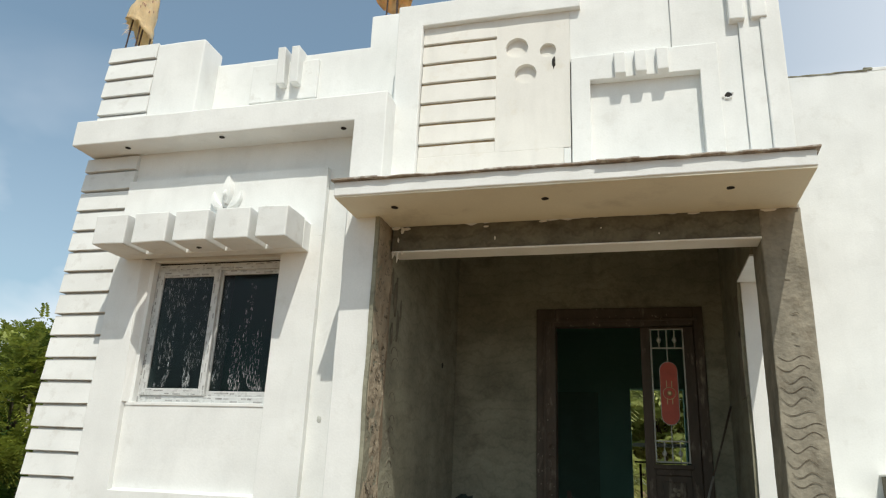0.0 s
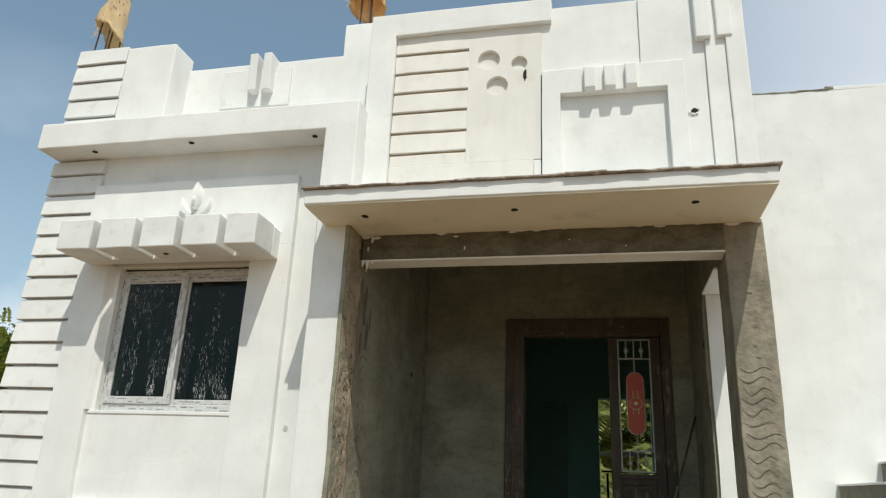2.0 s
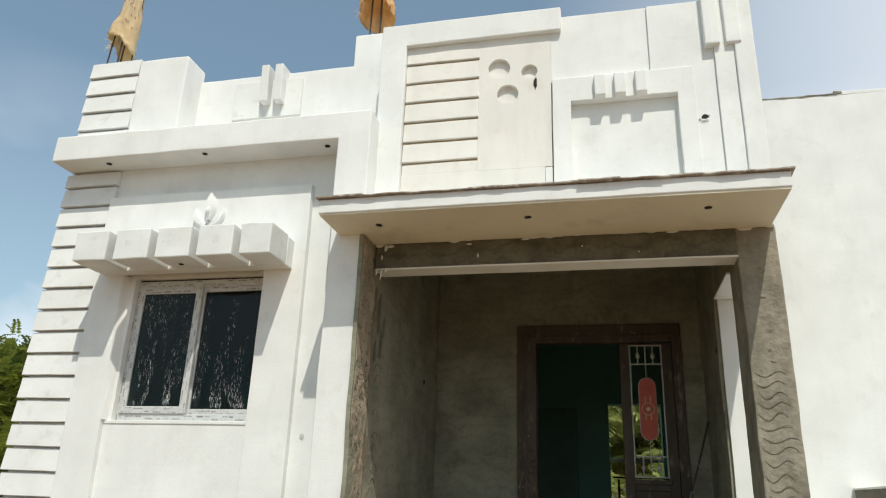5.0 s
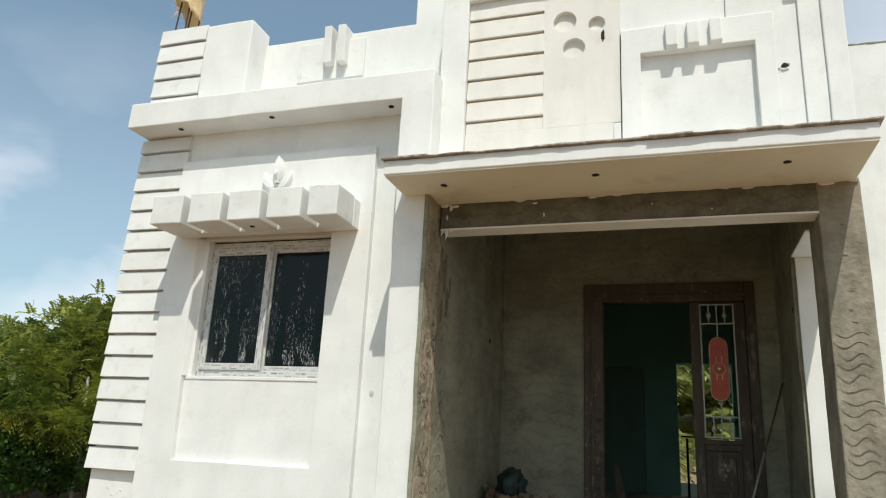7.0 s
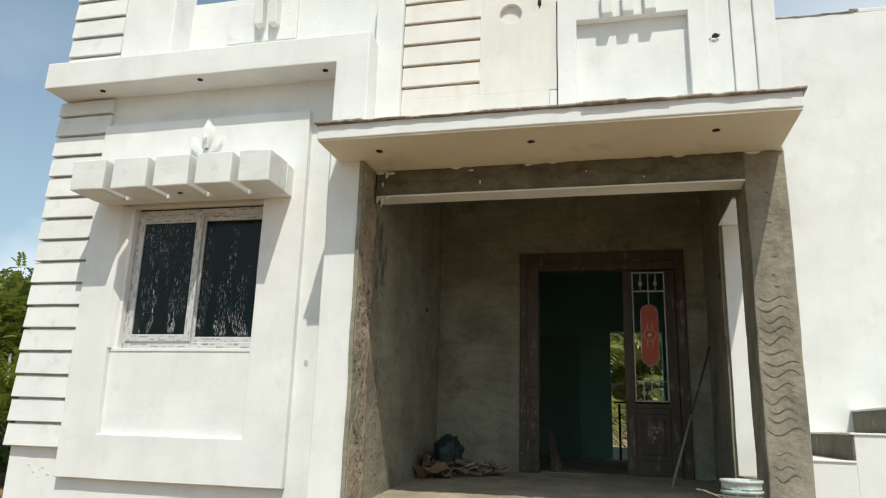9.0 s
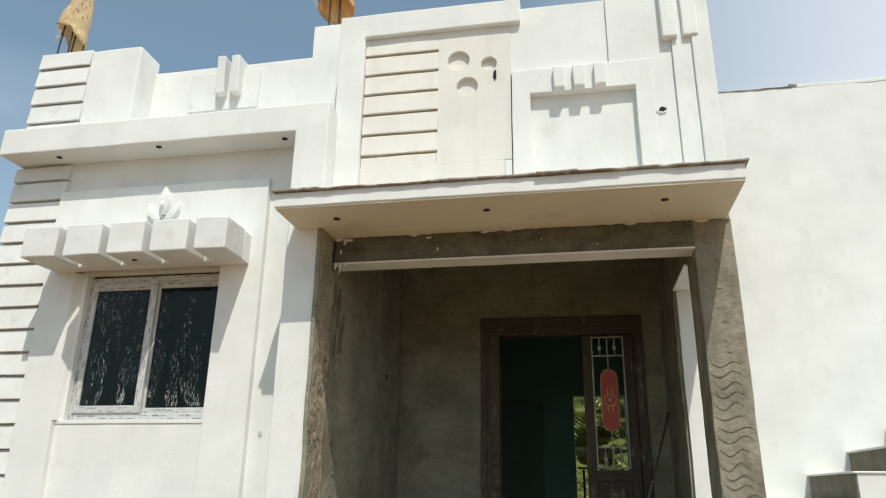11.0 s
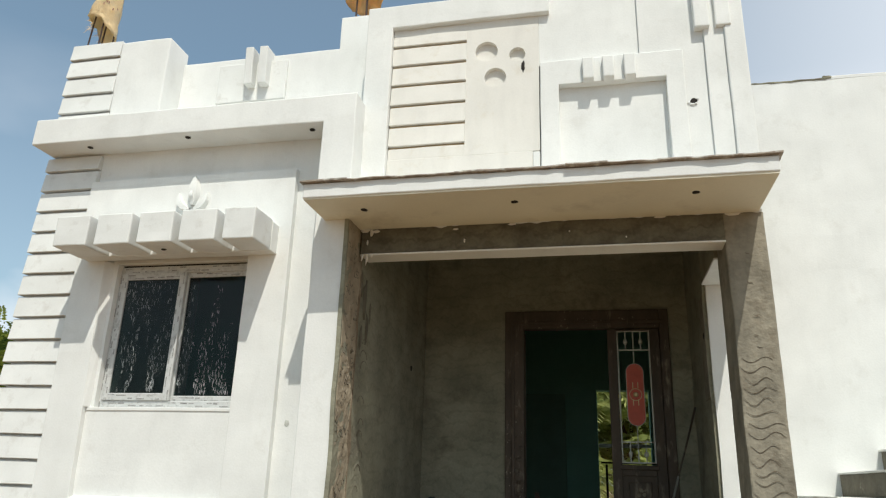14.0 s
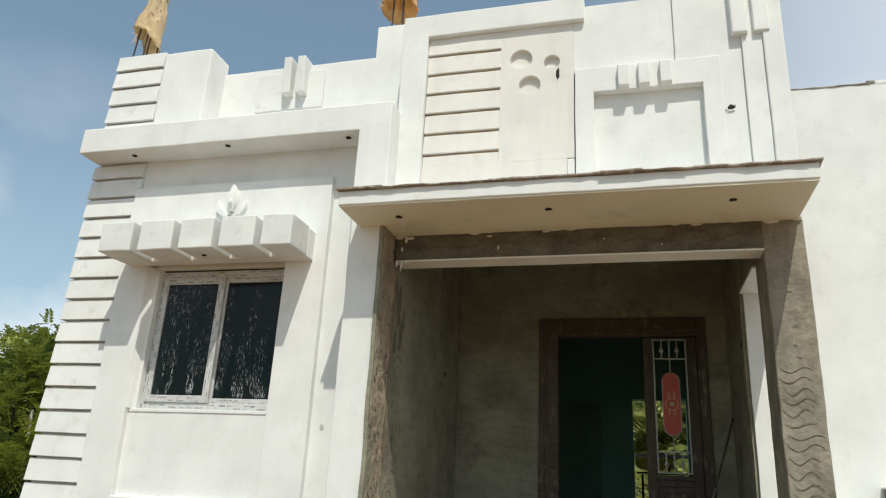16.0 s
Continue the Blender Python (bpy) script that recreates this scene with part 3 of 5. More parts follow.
part("raised_panel", box(-3.39, -2.71, 5.228, 5.27, 4.735, 5.135, 0.006, 0.16, 0.003), BOARD, parapet)
for x in (-3.084, -2.946):
    part("upright", hexa([(x, 5.145, 4.865), (x + 0.078, 5.145, 4.865), (x + 0.078, 5.27, 4.865), (x, 5.27, 4.865),
                          (x, 5.12, 5.235), (x + 0.078, 5.12, 5.235), (x + 0.078, 5.30, 5.235), (x, 5.30, 5.235)], 0.008, 0.1, 0.004), WHITE, parapet)

# ---- panel round the window ----
surround = thing("window_surround", (-3.34, PANEL, 0.968), "raised white plaster panel framing the window", "trim", kind="structure")
part("border", extrude([(-4.31, 0.968), (-2.382, 0.968), (-2.382, 3.30), (-2.73, 3.30), (-2.73, 1.30), (-3.975, 1.30), (-4.035, 3.30), (-4.31, 3.30)], PANEL, 5.05, 0.004, 0.18, 0.004), WHITE, surround)
part("upper_field", extrude([(-4.31, 3.30), (-2.382, 3.30), (-2.388, 3.898), (-4.305, 3.898)], PANEL, 5.05, 0.0, 0.18, 0.004), WHITE, surround)
part("apron", box(-4.03, -2.73, PANEL + 0.050, 5.05, 1.30, 1.96, 0.006, 0.18, 0.004), WHITE, surround)
part("apron_slope", hexa([(-3.968, PANEL, 1.295), (-2.73, PANEL, 1.295), (-2.73, 5.03, 1.295), (-3.945, 5.03, 1.295),
                          (-3.968, PANEL + 0.05, 1.316), (-2.73, PANEL + 0.05, 1.316), (-2.73, 5.03, 1.316), (-3.945, 5.03, 1.316)], 0.004), WHITE, surround)
part("splayed_reveal", hexa([(-4.05, 4.976, 1.972), (-3.992, 4.976, 1.972), (-3.940, 5.087, 1.972), (-4.05, 5.087, 1.972),
                             (-4.05, 4.976, 3.162), (-4.028, 4.976, 3.162), (-3.940, 5.087, 3.162), (-4.05, 5.087, 3.162)], 0), WHITE, surround)
part("sill", box(-4.02, -2.735, PANEL + 0.043, 5.10, 1.945, 1.972, 0.004, 0.2, 0.003), WHITE, surround)


def petal(spine, wide, proud):
    """A pointed relief leaf along a bent spine of x and z."""
    bm = bmesh.new()
    n = 10
    left, right, ridge = [], [], []
    for i in range(n):
        t = i / (n - 1)
        (ax, az), (bx, bz), (cx, cz) = spine
        px, pz = ((1 - t) ** 2 * ax + 2 * t * (1 - t) * bx + t * t * cx, (1 - t) ** 2 * az + 2 * t * (1 - t) * bz + t * t * cz)
        dx, dz = 2 * (1 - t) * (bx - ax) + 2 * t * (cx - bx), 2 * (1 - t) * (bz - az) + 2 * t * (cz - bz)
        m = math.hypot(dx, dz)
        w = wide * math.sin(math.pi * min(t * 0.93 + 0.07, 1.0)) ** 0.8
        left.append(bm.verts.new((px - dz / m * w, PANEL + 0.003, pz + dx / m * w)))
        right.append(bm.verts.new((px + dz / m * w, PANEL + 0.003, pz - dx / m * w)))
        ridge.append([bm.verts.new((px + s * dz / m * w * 0.6, PANEL - proud * (0.35 + 0.65 * math.sin(math.pi * (0.1 + 0.8 * t))), pz - s * dx / m * w * 0.6)) for s in (-1, 1)])
    for i in range(n - 1):
        bm.faces.new((left[i], left[i + 1], ridge[i + 1][0], ridge[i][0]))
        bm.faces.new((ridge[i][0], ridge[i + 1][0], ridge[i + 1][1], ridge[i][1]))
        bm.faces.new((ridge[i][1], ridge[i + 1][1], right[i + 1], right[i]))
    return bm


bud = thing("plaster_flower", (-3.285, PANEL, 3.56), "small white plaster flower bud in relief", "ornament")
part("middle_petal", petal(((-3.29, 3.62), (-3.29, 3.74), (-3.29, 3.885)), 0.058, 0.045), WHITE, bud)
part("side_petal", petal(((-3.31, 3.585), (-3.42, 3.60), (-3.42, 3.735)), 0.036, 0.040), WHITE, bud)
part("side_petal", petal(((-3.27, 3.585), (-3.16, 3.60), (-3.16, 3.735)), 0.036, 0.040), WHITE, bud)
part("heart", petal(((-3.29, 3.655), (-3.29, 3.70), (-3.29, 3.75)), 0.026, 0.060), WHITE, bud)

# ---- block sunshade over the window ----
shade = thing("window_sunshade", (-3.34, 4.77, 3.16), "white sunshade of five thick concrete blocks", "sunshade", kind="structure")
for x0, x1 in ((-4.208, -3.912), (-3.838, -3.532), (-3.464, -3.168), (-3.104, -2.806), (-2.742, -2.489)):
    part("block", box(x0, x1, FINS, 4.86, 3.163, 3.415, 0.010, 0.12, 0.004, 5), BOARD, shade)
part("back_slab", box(-4.197, -2.489, 4.86, 4.98, 3.163, 3.40, 0.006, 0.16, 0.003), WHITE, shade)
part("lamp_hole", hole(-3.33, 4.738, 3.158, (0, 0, 1), 0.022), HOLLOW, shade, "dark round hole")

# ---- window ----
window = thing("window_1", (-3.34, 5.1, 1.975), "closed two-leaf white window with paint-spattered dark panes", "window", kind="structure")
FY = 5.085
for name, b in (("jamb", (-3.942, -3.905, 1.975, 3.135)), ("jamb", (-2.79, -2.73, 1.975, 3.135)), ("head", (-3.905, -2.79, 3.075, 3.135)), ("rail", (-3.905, -2.79, 1.975, 2.03))):
    part(name, box(b[0], b[1], FY, FY + 0.07, b[2], b[3], 0.006), FRAME, window)
part("shadow_gap", box(-3.94, -2.735, FY + 0.02, FY + 0.06, 3.136, 3.152, 0), HOLLOW, window, "dark gap above the frame")
def sash(x0, x1, y, w):
    s = part("sash", box(x0, x0 + w, y, y + 0.035, 2.03, 3.078, 0.005), FRAME, window, "white sash with torn tape")
    for n, b in (("stile", (x1 - w, x1, 2.03, 3.078)), ("rail", (x0 + w, x1 - w, 2.03, 2.03 + w)), ("rail", (x0 + w, x1 - w, 3.078 - w, 3.078))):
        part(n, box(b[0], b[1], y, y + 0.035, b[2], b[3], 0.005), FRAME, s)
    pane = part("pane", box(x0 + w, x1 - w, y + 0.014, y + 0.020, 2.03 + w, 3.078 - w, 0), GLASS, s, "dark glass pane")
    pane.visible_shadow = False
    rnd, bm = random.Random(int(x0 * 100)), bmesh.new()
    for i in range(1500):
        kind_ = rnd.random()
        u, v = rnd.random(), rnd.random() ** (1.9 if kind_ > 0.55 else 1.1)
        px, pz = x0 + w + 0.012 + u * (x1 - x0 - 2 * w - 0.024), 2.03 + w + 0.02 + v * 0.90
        run = noise.noise(Vector((px * 9, x0, pz * 2.2))) + 0.5 * noise.noise(Vector((px * 31, 4, pz * 5)))
        if run < (0.02 if kind_ > 0.45 else -0.10):
            continue
        if kind_ < 0.62:
            wide = rnd.uniform(0.0006, 0.0013)
            tall = wide * rnd.uniform(1.0, 3.0)
        elif kind_ < 0.96:
            wide, tall = rnd.uniform(0.0006, 0.0012), rnd.uniform(0.005, 0.024)
        else:
            wide, tall = rnd.uniform(0.002, 0.0036), rnd.uniform(0.006, 0.018)
        ring = [bm.verts.new((px + wide * math.cos(a), y + 0.011, pz + tall * math.sin(a))) for a in (k * math.pi / 3 for k in range(6))]
        top = [bm.verts.new((px + 0.6 * wide * math.cos(a), y + 0.009, pz + 0.7 * tall * math.sin(a))) for a in (k * math.pi / 3 for k in range(6))]
        for k in range(6):
            bm.faces.new((ring[k], ring[(k + 1) % 6], top[(k + 1) % 6], top[k]))
        bm.faces.new(top)
    part("paint_splash", bm, SPLASH, s, "white paint drips", kind="stuff")


sash(-3.920, -3.322, FY - 0.012, 0.058)
sash(-3.350, -2.732, FY + 0.022, 0.042)
tape, rnd = bmesh.new(), random.Random(40)
def dashes(x0, x1, z0, z1, y):
    """Torn dark strips of protective tape along a frame member."""
    tall = z1 - z0 > x1 - x0
    at, end = (z0, z1) if tall else (x0, x1)
    while at < end - 0.03:
        run = min(rnd.uniform(0.015, 0.085), end - at)
        c = rnd.choice((0.25, 0.72)) + rnd.uniform(-0.08, 0.08)
        w = rnd.uniform(0.0015, 0.0065)
        if tall:
            m = x0 + (x1 - x0) * c
            box(m - w, m + w, y - 0.0012, y + 0.001, at, at + run, 0, bm=tape)
        else:
            m = z0 + (z1 - z0) * c
            box(at, at + run, y - 0.0012, y + 0.001, m - w, m + w, 0, bm=tape)
        at += run + rnd.uniform(0.004, 0.04)
for b in ((-3.942, -3.905, 1.975, 3.11), (-3.905, -2.79, 3.08, 3.135), (-3.905, -2.79, 1.98, 2.025)):
    dashes(*b, FY)
for x in (-3.920, -3.380):
    dashes(x, x + 0.058, 2.03, 3.078, FY - 0.012)
dashes(-3.862, -3.380, 2.03, 2.088, FY - 0.012)
dashes(-3.862, -3.380, 3.020, 3.078, FY - 0.012)
dashes(-3.30, -2.735, 3.04, 3.078, FY + 0.022)
dashes(-3.30, -2.735, 2.03, 2.066, FY + 0.022)
part("torn_tape", tape, TAPE, window, "torn dark strips of protective tape", kind="stuff")

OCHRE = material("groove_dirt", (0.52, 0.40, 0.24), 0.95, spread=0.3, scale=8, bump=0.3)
# ---- tower over the porch ----
tower = thing("tower_front", (-0.35, 5.1, 3.46), "tall white plaster tower front with stepped relief", "wall", kind="structure")
part("core", box(-1.86, 1.115, 5.07, 5.32, 3.40, 5.30, 0.008, 0.25, 0.004), WHITE, tower)
part("foot_strip", box(-1.635, -0.46, 5.008, 5.08, 3.44, 3.935, 0.006, 0.16, 0.004), CREAM, tower)
part("hood", extrude([(-1.86, 3.44), (-1.635, 3.44), (-1.635, 5.155), (-0.315, 5.155), (-0.315, 5.375), (-1.86, 5.375)], 4.962, 5.08, 0.008, 0.16, 0.004), WHITE, tower, "projecting border and top band")
for i in range(6):
    part("band", board(-1.632, -1.0, 5.018, 4.035 + i * 0.187, 4.035 + (i + 1) * 0.187, 0.020, 0.016, 5.08), CREAM, tower)
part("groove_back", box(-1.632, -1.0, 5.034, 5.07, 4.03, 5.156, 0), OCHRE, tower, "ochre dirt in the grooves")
part("lowest_band", box(-1.632, -1.0, 5.016, 5.08, 3.935, 4.034, 0.005, 0.14, 0.003), CREAM, tower)


def pierced(x0, x1, z0, z1, y, back, rings):
    """An upright slab with round pockets sunk in it."""
    bm = bmesh.new()
    seg = 32
    xs = sorted({x0, x1, *[c[0] - c[2] * 1.25 for c in rings], *[c[0] + c[2] * 1.25 for c in rings]})
    zs = sorted({z0, z1, *[c[1] - c[2] * 1.25 for c in rings], *[c[1] + c[2] * 1.25 for c in rings]})
    inside = lambda c, a, b: abs(a - c[0]) < c[2] * 1.25 and abs(b - c[1]) < c[2] * 1.25
    for a, b in zip(xs, xs[1:]):
        for c, d in zip(zs, zs[1:]):
            if not any(inside(r, (a + b) / 2, (c + d) / 2) for r in rings):
                bm.faces.new([bm.verts.new(p) for p in ((a, y, c), (b, y, c), (b, y, d), (a, y, d))])
    for cx, cz, r in rings:
        h = r * 1.25
        def rim(t):
            ca, sa = math.cos(t), math.sin(t)
            m = h / max(abs(ca), abs(sa))
            return (cx + m * ca, y, cz + m * sa)
        ts = [2 * math.pi * k / seg for k in range(seg)]
        outer = [bm.verts.new(rim(t)) for t in ts]
        mid = [bm.verts.new((cx + r * math.cos(t), y, cz + r * math.sin(t))) for t in ts]
        deep = [bm.verts.new((cx + r * 0.95 * math.cos(t), back, cz + r * 0.95 * math.sin(t))) for t in ts]
        for k in range(seg):
            j = (k + 1) % seg
            bm.faces.new((outer[k], outer[j], mid[j], mid[k]))
            bm.faces.new((mid[k], mid[j], deep[j], deep[k]))
        bm.faces.new(deep)
    for c in ((x0, x0), (x1, x1)):
        bm.faces.new([bm.verts.new(p) for p in ((c[0], y, z0), (c[0], 5.08, z0), (c[0], 5.08, z1), (c[0], y, z1))])
    for c in (z0, z1):
        bm.faces.new([bm.verts.new(p) for p in ((x0, y, c), (x1, y, c), (x1, 5.08, c), (x0, 5.08, c))])
    bmesh.ops.remove_doubles(bm, verts=bm.verts[:], dist=0.0004)
    return bm


part("pocket_plate", pierced(-1.0, -0.405, 3.935, 5.157, 5.008, 5.046, ((-0.832, 4.862, 0.093), (-0.580, 4.808, 0.066), (-0.760, 4.612, 0.089))), CREAM, tower,
     "plate with three sunk round pockets")
part("corner_block", box(-0.46, -0.405, 5.0, 5.08, 3.44, 3.925, 0.005, 0, 0), WHITE, tower)
part("upper_field", box(-0.405, 0.368, 5.012, 5.08, 4.68, 5.305, 0.006, 0.16, 0.005), WHITE, tower)
part("right_field", extrude([(0.60, 3.44), (0.85, 3.44), (0.85, 5.30), (0.368, 5.30), (0.368, 4.60), (0.60, 4.60)], 4.990, 5.08, 0.006, 0.16, 0.004), WHITE, tower)
part("niche", box(-0.255, 0.56, 5.045, 5.08, 3.44, 4.50, 0.0, 0.2, 0.003), WHITE, tower)
part("niche_frame", extrude([(-0.395, 3.44), (-0.25, 3.44), (-0.25, 4.475), (0.557, 4.475), (0.557, 3.44), (0.69, 3.44), (0.69, 4.694), (-0.395, 4.694)], 4.975, 5.08, 0.006, 0.16, 0.004), WHITE, tower)
for x in (-0.066, 0.088, 0.247):
    part("dentil", hexa([(x + 0.004, 4.925, 4.485), (x + 0.086, 4.925, 4.485), (x + 0.086, 5.0, 4.470), (x + 0.004, 5.0, 4.470),
                         (x, 4.925, 4.672), (x + 0.086, 4.925, 4.668), (x + 0.086, 5.0, 4.672), (x, 5.0, 4.676)], 0.008, 0.06, 0.003), WHITE, tower)
part("strip", box(0.85, 0.995, 4.965, 5.08, 3.44, 5.300, 0.006, 0.16, 0.003), WHITE, tower)
part("strip", box(0.995, 1.14, 4.940, 5.3, 3.44, 5.305, 0.010, 0.16, 0.004), WHITE, tower)
for x0, x1 in ((0.783, 0.893), (0.935, 1.048)):
    part("upright", box(x0, x1, 4.925, 5.10, 4.845, 5.405, 0.010, 0.12, 0.004), WHITE, tower, "projecting upright bar")
part("pipe_hole", hole(0.739, 4.986, 4.243, (0, 1, 0), 0.026), HOLLOW, tower, "ragged dark hole")
lip = bmesh.new()
for a in (3.6, 4.3, 4.75, 5.3, 0.5):
    box(0.735 + 0.036 * math.cos(a) - 0.008, 0.735 + 0.036 * math.cos(a) + 0.008, 4.978, 4.995, 4.247 + 0.030 * math.sin(a) - 0.008, 4.247 + 0.030 * math.sin(a) + 0.008, 0.004, 0, 0, 1, lip)
part("hole_rim", lip, WHITE, tower, "crumbled plaster rim")

# rough edge on the tall side wall
edge = thing("wall_coping", (3.0, 6.2, 5.0), "unfinished grey cement top edge of the white wall", "coping", kind="structure")
part("grey_run", box(1.15, 2.05, 6.124, 6.34, 4.994, 5.009, 0.003, 0.05, 0.007, 11), CEMENT, edge, "bare grey cement")
part("lump", box(2.015, 2.085, 6.12, 6.30, 5.0, 5.028, 0.010, 0.03, 0.010, 16), CEMENT, edge, "bare grey lump")
part("white_run", box(2.08, 6.5, 6.127, 6.35, 4.985, 5.022, 0.006, 0.12, 0.006, 5), WHITE, edge)
part("pillar_joint", box(1.12, 1.17, 6.118, 6.14, 0.9, 4.99, 0.01, 0.1, 0.004), WHITE, edge)

# plaster tips left hanging at the beam's end
for x, h in ((-1.785, 0.05), (-1.748, 0.085), (-1.712, 0.03)):
    part("plaster_tip", tube([(x, 5.0, 3.14), (x + 0.005, 4.997, 3.14 - h * 0.5), (x - 0.003, 5.0, 3.14 - h)], [0.014, 0.010, 0.002], 8), CREAM, beam, "hanging plaster drip", True)


def smear(x, y, z, wide, tall, deep, seed):
    """A flat ragged lump of plaster left on an upright face."""
    bm = bmesh.new()
    bmesh.ops.create_icosphere(bm, subdivisions=2, radius=1)
    for v in bm.verts:
        d = v.co * (1 + 0.45 * noise.noise(v.co * 1.9 + Vector((seed, 0, 0))))
        v.co = Vector((x + d.x * wide, y + d.y * deep, z + d.z * tall))
    return bm


for i, (x, z, w, h) in enumerate(((-1.765, 3.335, 0.040, 0.016), (-1.715, 3.315, 0.014, 0.030), (-1.68, 3.325, 0.030, 0.012), (-1.745, 3.235, 0.007, 0.022), (-0.62, 3.335, 0.030, 0.010),
                                  (0.44, 3.338, 0.040, 0.008), (0.93, 3.335, 0.050, 0.012), (-1.05, 3.315, 0.022, 0.008), (-0.98, 3.22, 0.006, 0.015), (-0.2, 3.26, 0.006, 0.006), (0.2, 3.2, 0.005, 0.007))):
    part("plaster_smear", smear(x, 4.995, z, w, h, 0.006, i * 3.7), CREAM, beam, "pale plaster smear", True)
part("drain_slot", smear(-0.533, 5.006, 4.690, 0.015, 0.050, 0.004, 2.6), HOLLOW, tower, "ragged dark slot", True)
DAMP = material("damp_cement", (0.135, 0.124, 0.092), 0.9, spread=0.3, scale=9, bump=0.5, depth=0.008)
for i, (y, z, w, h) in enumerate(((5.22, 2.84, 0.045, 0.16), (5.30, 2.62, 0.035, 0.12), (5.17, 2.52, 0.03, 0.10), (5.36, 2.76, 0.025, 0.09), (5.12, 2.95, 0.03, 0.10))):
    bm = smear(0, 0, 0, w, h, 0.0035, i * 5.1)
    bmesh.ops.transform(bm, matrix=pose(-1.812, y, z, 0, 0, 90), verts=bm.verts[:])
    part("damp_stain", bm, DAMP, column, "dark damp run on the cement", True)
solid("wall_scuff", smear(-2.29, 5.030, 1.868, 0.018, 0.026, 0.003, 1.3), METAL, "small grey scuff on the white wall", "scuff", "structure")
rnd = random.Random(61)
chips = bmesh.new()
for i in range(9):
    x, z = -4.42 + rnd.gauss(0, 0.10), 0.99 + rnd.gauss(0, 0.045)
    s = rnd.choice((0.004, 0.006, 0.012, 0.016)) * rnd.uniform(0.7, 1.2)
    hexa([(x - s, 5.025, z - s * 0.4), (x + s, 5.027, z - s * 0.5), (x + s, 5.034, z - s * 0.5), (x - s, 5.034, z - s * 0.4),
          (x - s * 0.8, 5.022, z + s * 0.3), (x + s * 0.9, 5.027, z + s * 0.5), (x + s, 5.034, z + s * 0.5), (x - s, 5.034, z + s * 0.3)], 0, bm=chips)
solid("peeling_plaster", chips, WHITE, "flaking white plaster low on the front wall", "plaster", "structure")

# ---- outside stair ----
stair = thing("stair", (2.5, 5.63, 0.0), "outside stair with white sides and bare cement risers", "stair", kind="structure")
XS, RISE, TREAD, ZS = 1.705, 0.171, 0.304, 1.475
for i in range(-2, 9):
    x, top = XS + TREAD * i, ZS + RISE * (i + 1)
    if x > 4.2:
        break
    x_end = x + TREAD
    body = part("step", box(x + 0.012, x_end + 0.012, 5.13, SIDE - 0.004, max(top - 2.2, 0.0), top - 0.012, 0.004, 0.25, 0.003), WHITE, stair)
    part("riser", box(x, x + 0.014, 5.135, SIDE - 0.006, top - RISE + 0.004, top - 0.016, 0.003, 0.12, 0.003, 8), RISER, body, "bare cement riser")
    part("tread", box(x - 0.012, x_end + 0.012, 5.12, SIDE - 0.004, top - 0.014, top, 0.004, 0.2, 0.002), WHITE, body, "white stained tread")
low = part("step", box(0.872, 1.04, 5.42, SIDE - 0.004, 0.80, 1.12, 0.006, 0.2, 0.003), WHITE, stair)
part("riser", box(0.858, 0.874, 5.42, SIDE - 0.006, 0.92, 1.115, 0.003, 0.12, 0.003, 8), RISER, low, "bare cement riser")
part("tread", box(0.85, 1.04, 5.41, SIDE - 0.004, 1.12, 1.135, 0.004, 0.1, 0.003), FLOOR, low, "dusty tread")
# ---- entrance door ----
door = thing("door_1", (-0.155, 7.3, 1.02), "dark wooden double door with one leaf standing open", "door", kind="structure")
DY = REAR - 0.03
fr = part("door_frame", box(-0.967, -0.775, DY, 7.36, 1.018, 3.20, 0.008, 0.25, 0.002), WOOD, door, "worn dark wood frame splashed with plaster")
part("jamb", box(0.565, 0.655, DY, 7.36, 1.018, 3.20, 0.008, 0.25, 0.002), WOOD, fr)
part("head", box(-0.775, 0.565, DY, 7.36, 3.015, 3.20, 0.008, 0.25, 0.002), WOOD, fr)
part("head_moulding", box(-0.90, 0.60, DY - 0.018, DY + 0.01, 3.06, 3.09, 0.006), WOOD, fr)
part("jamb_moulding", box(-0.90, -0.87, DY - 0.018, DY + 0.01, 1.03, 3.06, 0.006), WOOD, fr)
rnd = random.Random(8)
for i in range(9):
    z = 1.10 + 0.105 * i
    c = tube([(-0.825 + 0.012 * math.sin(i * 2.1), DY + 0.002, z), (-0.825 + 0.012 * math.sin(i * 2.1), DY - 0.010, z + 0.01)], [0.036, 0.018], 9)
    for v in c.verts:
        v.co += 0.008 * noise.noise_vector(v.co * 30)
    part("carving", c, WOOD, fr)
flecks = bmesh.new()
for i in range(90):
    if rnd.random() < 0.6:
        fx, fz = rnd.uniform(-0.96, -0.79), 1.05 + 1.2 * rnd.random() ** 1.6
    else:
        fx, fz = rnd.uniform(-0.7, 0.55), rnd.choice((3.02, 3.19, 3.1)) + rnd.gauss(0, 0.012)
    w, h = rnd.uniform(0.002, 0.007), rnd.uniform(0.002, 0.010)
    hexa([(fx - w, DY - 0.003, fz - h), (fx + w, DY - 0.003, fz - h * 0.7), (fx + w, DY + 0.004, fz - h * 0.7), (fx - w, DY + 0.004, fz - h),
          (fx - w * 0.6, DY - 0.003, fz + h), (fx + w, DY - 0.003, fz + h * 0.6), (fx + w, DY + 0.004, fz + h * 0.6), (fx - w * 0.6, DY + 0.004, fz + h)], 0, bm=flecks)
part("plaster_fleck", flecks, FLAKE, fr, "pale plaster flecks", kind="stuff")
LY = REAR + 0.03
leaf = part("door_leaf", box(0.060, 0.150, LY, LY + 0.045, 1.03, 3.01, 0.006), WOOD, door, "closed leaf with an iron grille")
